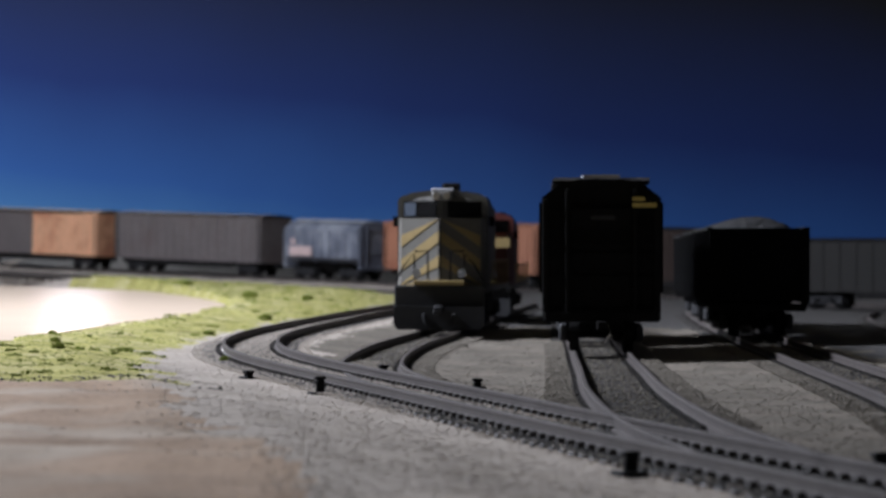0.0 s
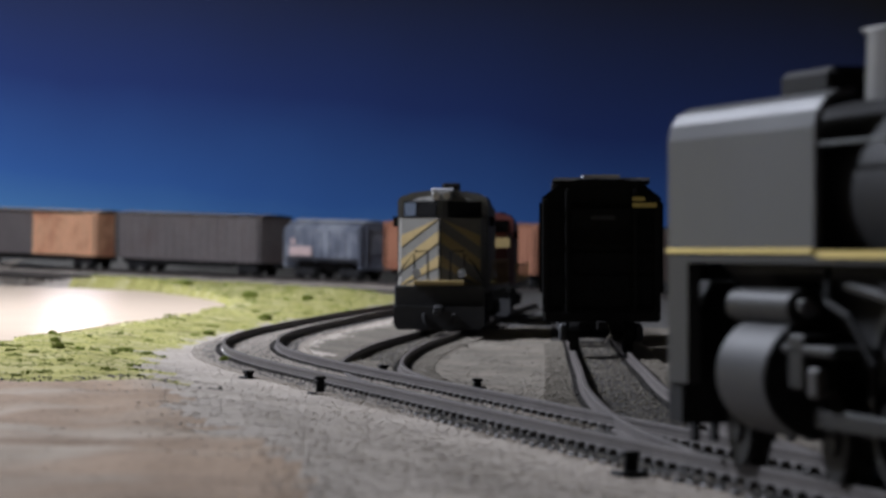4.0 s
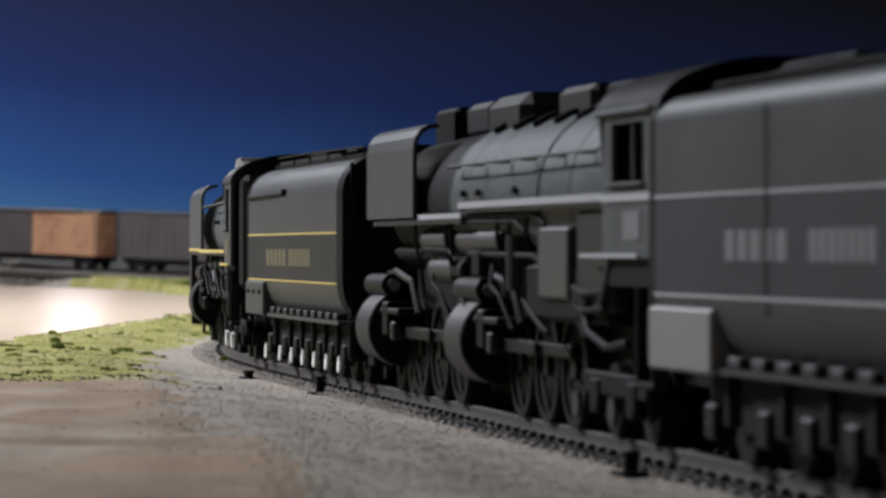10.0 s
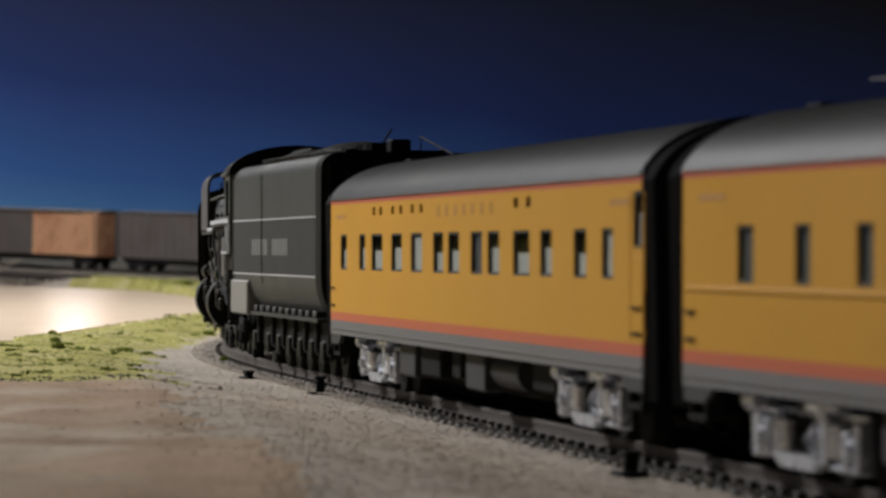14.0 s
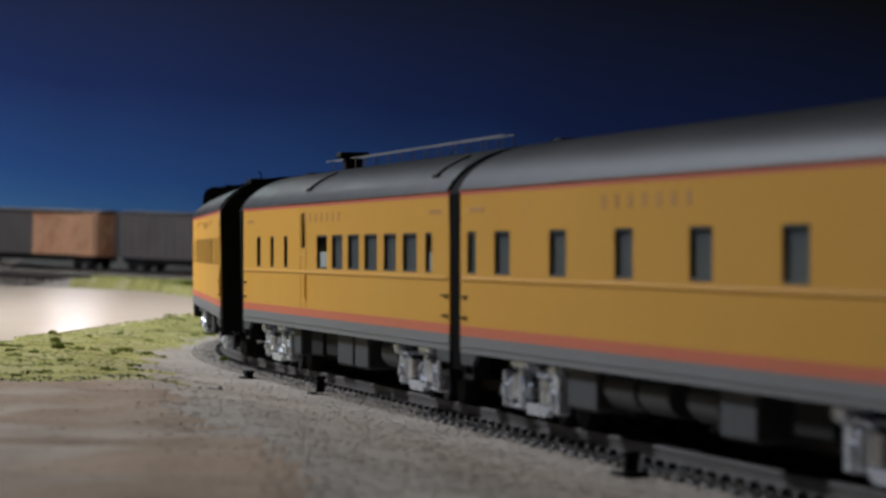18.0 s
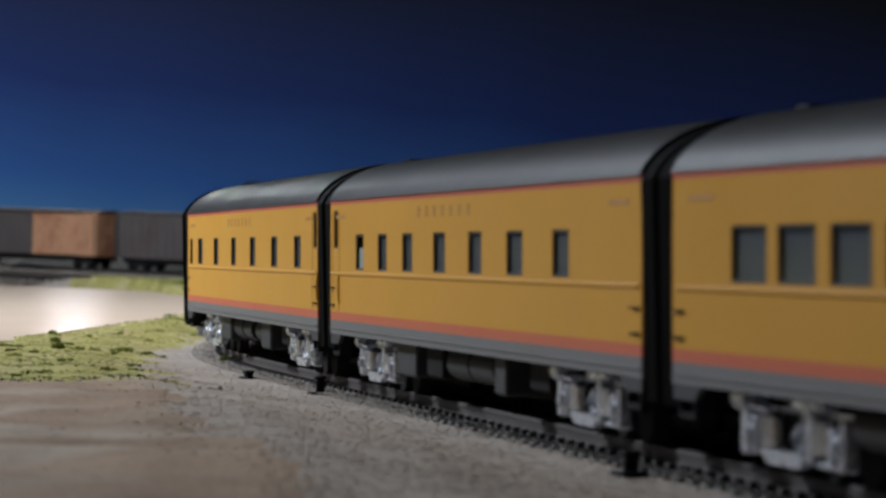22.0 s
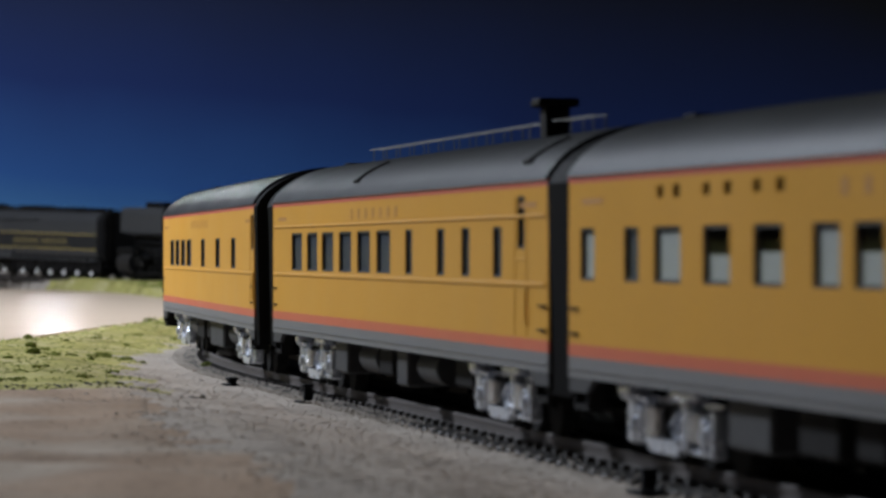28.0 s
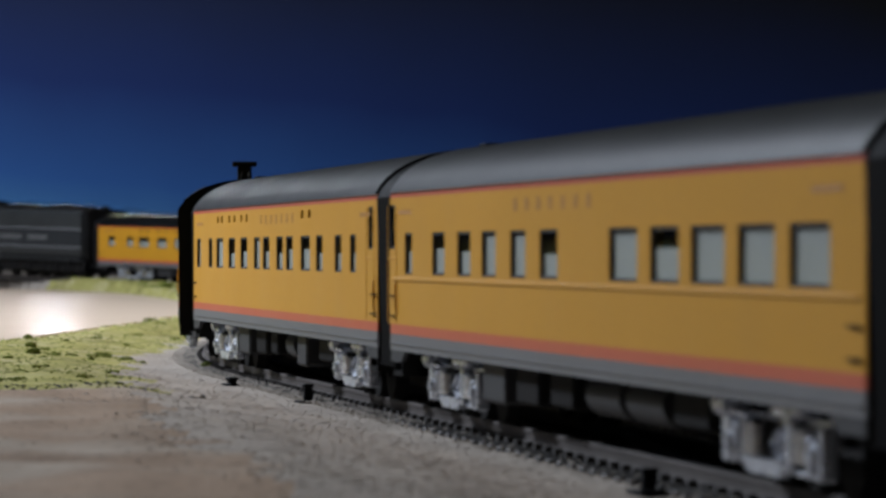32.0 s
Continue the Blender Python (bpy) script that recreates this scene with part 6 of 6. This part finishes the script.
def crumbs(name, X, Y, Z, r, size, material, flat=0.7, lift=0.2):
    """One mesh of small uneven octahedra."""
    n = len(X)
    base = np.array([(1, 0, 0), (0, 1, 0), (-1, 0, 0), (0, -1, 0), (0, 0, 1), (0, 0, -1)], float)
    V = base[None] * r.uniform(0.55, 1.25, (n, 6, 1)) + r.uniform(-0.2, 0.2, (n, 6, 3))
    V[:, :, 2] *= flat
    a = r.uniform(0, 6.28, n)
    c, s = np.cos(a)[:, None], np.sin(a)[:, None]
    x, y = V[:, :, 0] * c - V[:, :, 1] * s, V[:, :, 0] * s + V[:, :, 1] * c
    sz = np.asarray(size)[:, None]
    P = np.stack([X[:, None] + x * sz, Y[:, None] + y * sz, Z[:, None] + (V[:, :, 2] + lift) * sz], -1).reshape(-1, 3)
    tri = np.array([(0, 1, 4), (1, 2, 4), (2, 3, 4), (3, 0, 4), (1, 0, 5), (2, 1, 5), (3, 2, 5), (0, 3, 5)])
    F = (tri[None] + 6 * np.arange(n)[:, None, None]).reshape(-1, 3)
    me = bpy.data.meshes.new(name)
    me.from_pydata(P.tolist(), [], F.tolist())
    me.materials.append(material)
    return new(name, me)


def off_tracks(X, Y, L, clear=0.0098):
    ok = (np.abs(L) > clear) | (np.abs(L) < 0.0068)
    for line in (DIESEL_LINE, HOPPER_LINE, COAL_LINE):
        lx = np.interp(Y, [p[1] for p in line], [p[0] for p in line])
        d = np.abs(X - lx)
        ok &= (d > clear) | (d < 0.0068) | (Y < line[0][1])
    return ok


X, Y, Z, r = scatter_points(230000, 5, -0.16, 0.20, 0.33, 1.9, lambda x, y, l, s: (zone(x, y, l - 0.014 * np.random.RandomState(2).rand(*x.shape) ** 2 * (y < 0.9), s) == 1) & off_tracks(x, y, l))
ob = crumbs("ballast_gravel", X, Y, Z + r.uniform(-0.00012, 0.00008, len(X)), r, r.uniform(0.12, 0.36, len(X)) * 0.001, STONE, 0.4, 0.1)
X, Y, Z, r = scatter_points(130000, 25, -0.05, 0.22, 0.33, 1.9, lambda x, y, l, s: (zone(x, y, l, s) == 4) & off_tracks(x, y, l))
yard_gravel = crumbs("yard_gravel", X, Y, Z + r.uniform(-0.00012, 0.00008, len(X)), r, r.uniform(0.14, 0.4, len(X)) * 0.001, YARD_STONE, 0.4, 0.1)
tagged(yard_gravel, "loose ballast stones between the yard tracks, darkened for shade", "gravel", kind="stuff")

def line_gravel(name, label, line, n, y0, y1, lo, hi, z, seed):
    """Stones strewn along a yard line, lo to hi metres to either side of it."""
    q = np.random.RandomState(seed)
    ys = q.uniform(max(y0, line[0][1]), y1, n)
    side = q.uniform(lo, hi, n) * np.where(q.rand(n) < 0.5, -1, 1)
    at_y = lambda i: np.interp(ys, [p[1] for p in line], [p[i] for p in line])
    g_ = crumbs(name, at_y(0) + side, ys, at_y(2) + z + q.uniform(0, 0.0003, n), q, q.uniform(0.25, 0.55, n) * 0.001, YARD_STONE, 0.5, 0.1)
    return tagged(g_, label, "gravel", kind="stuff")


for k, (ln, y0, y1) in enumerate(((DIESEL_LINE, 0.86, 1.6), (HOPPER_LINE, 0.66, 1.4), (COAL_LINE, 0.55, 1.5))):
    line_gravel("tie_end_gravel", "ballast stones over the tie ends of a yard track, darkened for shade", ln, 16000, y0, y1, 0.0096, 0.0172, -0.0025, 70 + k)
    line_gravel("crib_gravel", "ballast stones between the rails of a yard track, darkened for shade", ln, 2600, y0, y1, 0.0, 0.0070, -0.0026, 80 + k)
r2 = np.random.RandomState(15)
ns = 17000
ls = np.concatenate([r2.uniform(-0.3, 1.5, 5000), r2.uniform(0.10, 1.1, 12000)])
lo = np.where(r2.rand(ns) < 0.7, 1, -1) * r2.uniform(0.0098, 0.0180, ns)
mx, my, mt = (np.interp(ls, MAIN[0], MAIN[i]) for i in (1, 2, 3))
sxs, sys_ = mx - lo * np.cos(mt), my + lo * np.sin(mt)
tie_cover = crumbs("shoulder_gravel", sxs, sys_, -0.0027 + rise(sxs, sys_) + r2.uniform(0, 0.0002, ns), r2, r2.uniform(0.2, 0.45, ns) * 0.001, STONE, 0.5, 0.1)
nb = 24000
ls = np.concatenate([r2.uniform(0.42, 1.7, 16000), r2.uniform(0.02, 0.42, 8000)])
lo = r2.uniform(-0.0066, 0.0066, nb)
mx, my, mt = (np.interp(ls, MAIN[0], MAIN[i]) for i in (1, 2, 3))
bx, by = mx - lo * np.cos(mt), my + lo * np.sin(mt)
crib = crumbs("crib_gravel", bx, by, -0.0027 + rise(bx, by) + r2.uniform(0, 0.0003, nb), r2, r2.uniform(0.2, 0.45, nb) * 0.001, STONE, 0.5, 0.1)
tagged(crib, "fine ballast stones between the main line rails", "gravel", kind="stuff")
tagged(tie_cover, "ballast stones heaped over the tie ends", "gravel", kind="stuff")
tagged(ob, "loose grey and tan ballast stones beside the rails", "gravel", kind="stuff")

X, Y, Z, r = scatter_points(3500, 6, -0.16, 0.03, 0.33, 0.95, lambda x, y, l, s: zone(x, y, l, s) == 0)
ob = crumbs("earth_crumbs", X, Y, Z, r, r.uniform(0.15, 0.5, len(X)) ** 1.5 * 0.001, SAND, 0.35, 0.05)
tagged(ob, "small crumbs of tan earth", "earth", kind="stuff")

r3 = np.random.RandomState(44)
nt_ = 300
tx = r3.uniform(-0.15, -0.045, nt_)
ty = 0.795 + 0.012 * np.sin(tx * 60) - 0.10 * np.clip(-0.05 - tx, 0, 0.5) + r3.normal(0, 0.006, nt_)
TL, TR = lateral(tx[None], ty[None])
ob = crumbs("dark_crumbs", tx, ty, ground_height(tx[None], ty[None], TL)[0], r3, r3.uniform(0.15, 0.6, nt_) * 0.001, TIE_BROWN, 0.6, 0.3)
tagged(ob, "dark crumbs of earth and twigs along the turf edge", "earth", kind="stuff")

turf_zone = lambda x, y, l, s: (zone(x, y, l, s) == 2) & ~in_pond(x, y, 0.015)
patchy = lambda x, y, l, s: turf_zone(x, y, l, s) & (wobble(x, y, 70, 21) + 0.5 * wobble(x, y, 260, 22) + np.clip(y - 1.0, -0.2, 0.6) > -0.25)
X, Y, Z, r = scatter_points(130000, 7, -0.62, 0.0, 0.70, 3.25, patchy, 1.2)
ob = crumbs("turf", X, Y, Z, r, r.uniform(0.22, 0.6, len(X)) * 0.001 * (0.7 + 0.3 * Y), TUFT, 0.38, 0.1)
tagged(ob, "patchy light green foam turf along the pond", "grass", kind="stuff")
X, Y, Z, r = scatter_points(1500, 8, -0.45, 0.0, 0.80, 2.9, lambda x, y, l, s: turf_zone(x, y, l, s) & (wobble(x, y, 90, 12) > -0.2))
n_c = 26
spread = (0.0008 + 0.0016 * r.rand(len(X))) * (0.6 + 0.5 * Y)
X, Y, Z = (np.repeat(q, n_c) for q in (X, Y, Z))
spread = np.repeat(spread, n_c)
ca, cr_ = r.uniform(0, 6.28, len(X)), r.rand(len(X)) ** 0.6
X, Y, Z = X + spread * cr_ * np.cos(ca), Y + 2.2 * spread * cr_ * np.sin(ca), Z + 0.35 * spread * (1 - cr_) * r.rand(len(X))
ob = crumbs("dark_turf", X, Y, Z, r, r.uniform(0.2, 0.45, len(X)) * 0.001 * (0.6 + 0.5 * Y), BUSH, 0.8, 0.25)
tagged(ob, "darker green turf clumps", "grass", kind="stuff")


def small_bush(x, y, size, seed):
    L, R = lateral(np.array([[x]]), np.array([[y]]))
    z = float(ground_height(np.array([[x]]), np.array([[y]]), L)[0, 0])
    r = np.random.RandomState(seed)
    n = 160
    a, h, q = r.uniform(0, 6.28, n), r.rand(n), r.rand(n) ** 0.5
    rad = size * q * np.sqrt(np.clip(1.05 - (h * 1.6 - 0.55) ** 2, 0.05, 1))
    ob = crumbs("bush", rad * np.cos(a), rad * np.sin(a), h * size * 0.8, r, r.uniform(0.25, 0.6, n) * size * 0.36, BUSH, 0.9, 0.3)
    ob.location = (x, y, z)
    return tagged(ob, "small dark green foam bush on the pond bank", "bush", "bushes on the bank")


for i, (x, y, s) in enumerate(((-0.124, 1.22, 0.0015), (-0.115, 1.14, 0.0018), (-0.138, 1.16, 0.0018), (-0.084, 1.38, 0.0022), (-0.075, 1.62, 0.003), (-0.098, 1.95, 0.004), (-0.07, 1.98, 0.003), (-0.155, 2.32, 0.004), (-0.060, 1.06, 0.0018), (-0.105, 1.05, 0.002))):
    small_bush(x, y, s, 30 + i)


def switch_stand(x, y, h, rz):
    L, R = lateral(np.array([[x]]), np.array([[y]]))
    z = float(ground_height(np.array([[x]]), np.array([[y]]), L)[0, 0])
    t = thing("switch_stand", "small black switch stand on a flat base", "switch stand", "switch stands", pose(x, y, z - 0.0002, 0, 0, rz))
    w = 0.45 + 0.18 * h
    part("base", boxes((-2.2 * w, 2.2 * w, -3.4 * w, 3.4 * w, 0, 0.7), bev=0.15), BLACK, t)
    part("post", boxes((-0.9, 0.9, -0.9, 0.9, 0.7, h), bev=0.25), BLACK, t)
    part("cap", boxes((-1.2, 1.2, -1.2, 1.2, h, h + 0.7), bev=0.25), BLACK, t)
    return t


for x, y, h, rz in ((-0.0264, 0.827, 3.4, 10), (0.0258, 0.529, 2.8, 12), (-0.0155, 0.995, 1.4, 20), (0.0079, 0.880, 1.8, 8), (0.0352, 0.641, 1.2, 60), (0.0610, 0.536, 2.6, 15), (-0.0470, 0.928, 1.4, 30)):
    switch_stand(x, y, h, rz)

# ---------------------------------------------------------------- what moves
SPEED = 0.1132
T_REF = 20.36
LAG = (-0.0075, 0.002, 0.0005, 0.001, 0.0055, 0.0075, 0.0085, 0.010, 0.0145)  # metres back for each car, fitted to the camera's view
# the train runs a little faster at first and slower at the end: seconds, metres ahead of an even run
PACE = ((0.0, -0.0205), (5.0, -0.0145), (8.0, -0.0105), (11.0, -0.0062), (14.0, -0.0018), (17.0, 0.0012), (20.0, 0.0020), (23.0, 0.0014), (26.0, -0.0016), (29.0, -0.0052), (32.0, -0.0075))


def run_at(t):
    return SPEED * (t - T_REF) + float(np.interp(t, [a for a, _ in PACE], [b for _, b in PACE]))


def train_rows(offset, half, t0=0.0, t1=32.0, dt=0.4):
    rows = []
    n = int(round((t1 - t0) / dt))
    for k in range(n + 1):
        t = t0 + (t1 - t0) * k / n
        s = run_at(t) + offset
        rows.append((t, on_main(s, half)))
    return rows


def motions():
    for k, car in enumerate(CARS):
        walk(car, train_rows(0.75 - 0.30 * k - LAG[k], 0.097))
    walk(ENGINE_1, train_rows(1.6305, 0.06))
    walk(TENDER_1, train_rows(1.4220, 0.04))
    walk(ENGINE_2, train_rows(1.2012, 0.11))
    walk(TENDER_2, train_rows(0.9935, 0.04))
    # driving wheels and rods turn while the engines roll by
    for w, y, r, style in DRIVERS:
        t0, t1 = (2.5, 12.0) if style == 1 else (5.5, 15.0)
        turn = SPEED / (r * S)
        rows = [(0.0, pose(0, y * S, r * S, 0, 0, 0))]
        n = int((t1 - t0) / 0.1)
        for k in range(n + 1):
            t = t0 + 0.1 * k
            rows.append((t, pose(0, y * S, r * S, -math.degrees(turn * (t - t0)), 0, 0)))
        rows.append((32.0, rows[-1][1]))
        walk(w, rows)
    for rod, r, style in RODS:
        t0, t1 = (2.5, 12.0) if style == 1 else (5.5, 15.0)
        turn, c = SPEED / (r * S), r * 0.42 * S
        place = lambda a: pose(0, c * math.cos(a), r * S - c * math.sin(a))
        rows = [(0.0, place(0))]
        n = int((t1 - t0) / 0.1)
        for k in range(n + 1):
            rows.append((t0 + 0.1 * k, place(turn * 0.1 * k)))
        rows.append((32.0, rows[-1][1]))
        walk(rod, rows)


motions()
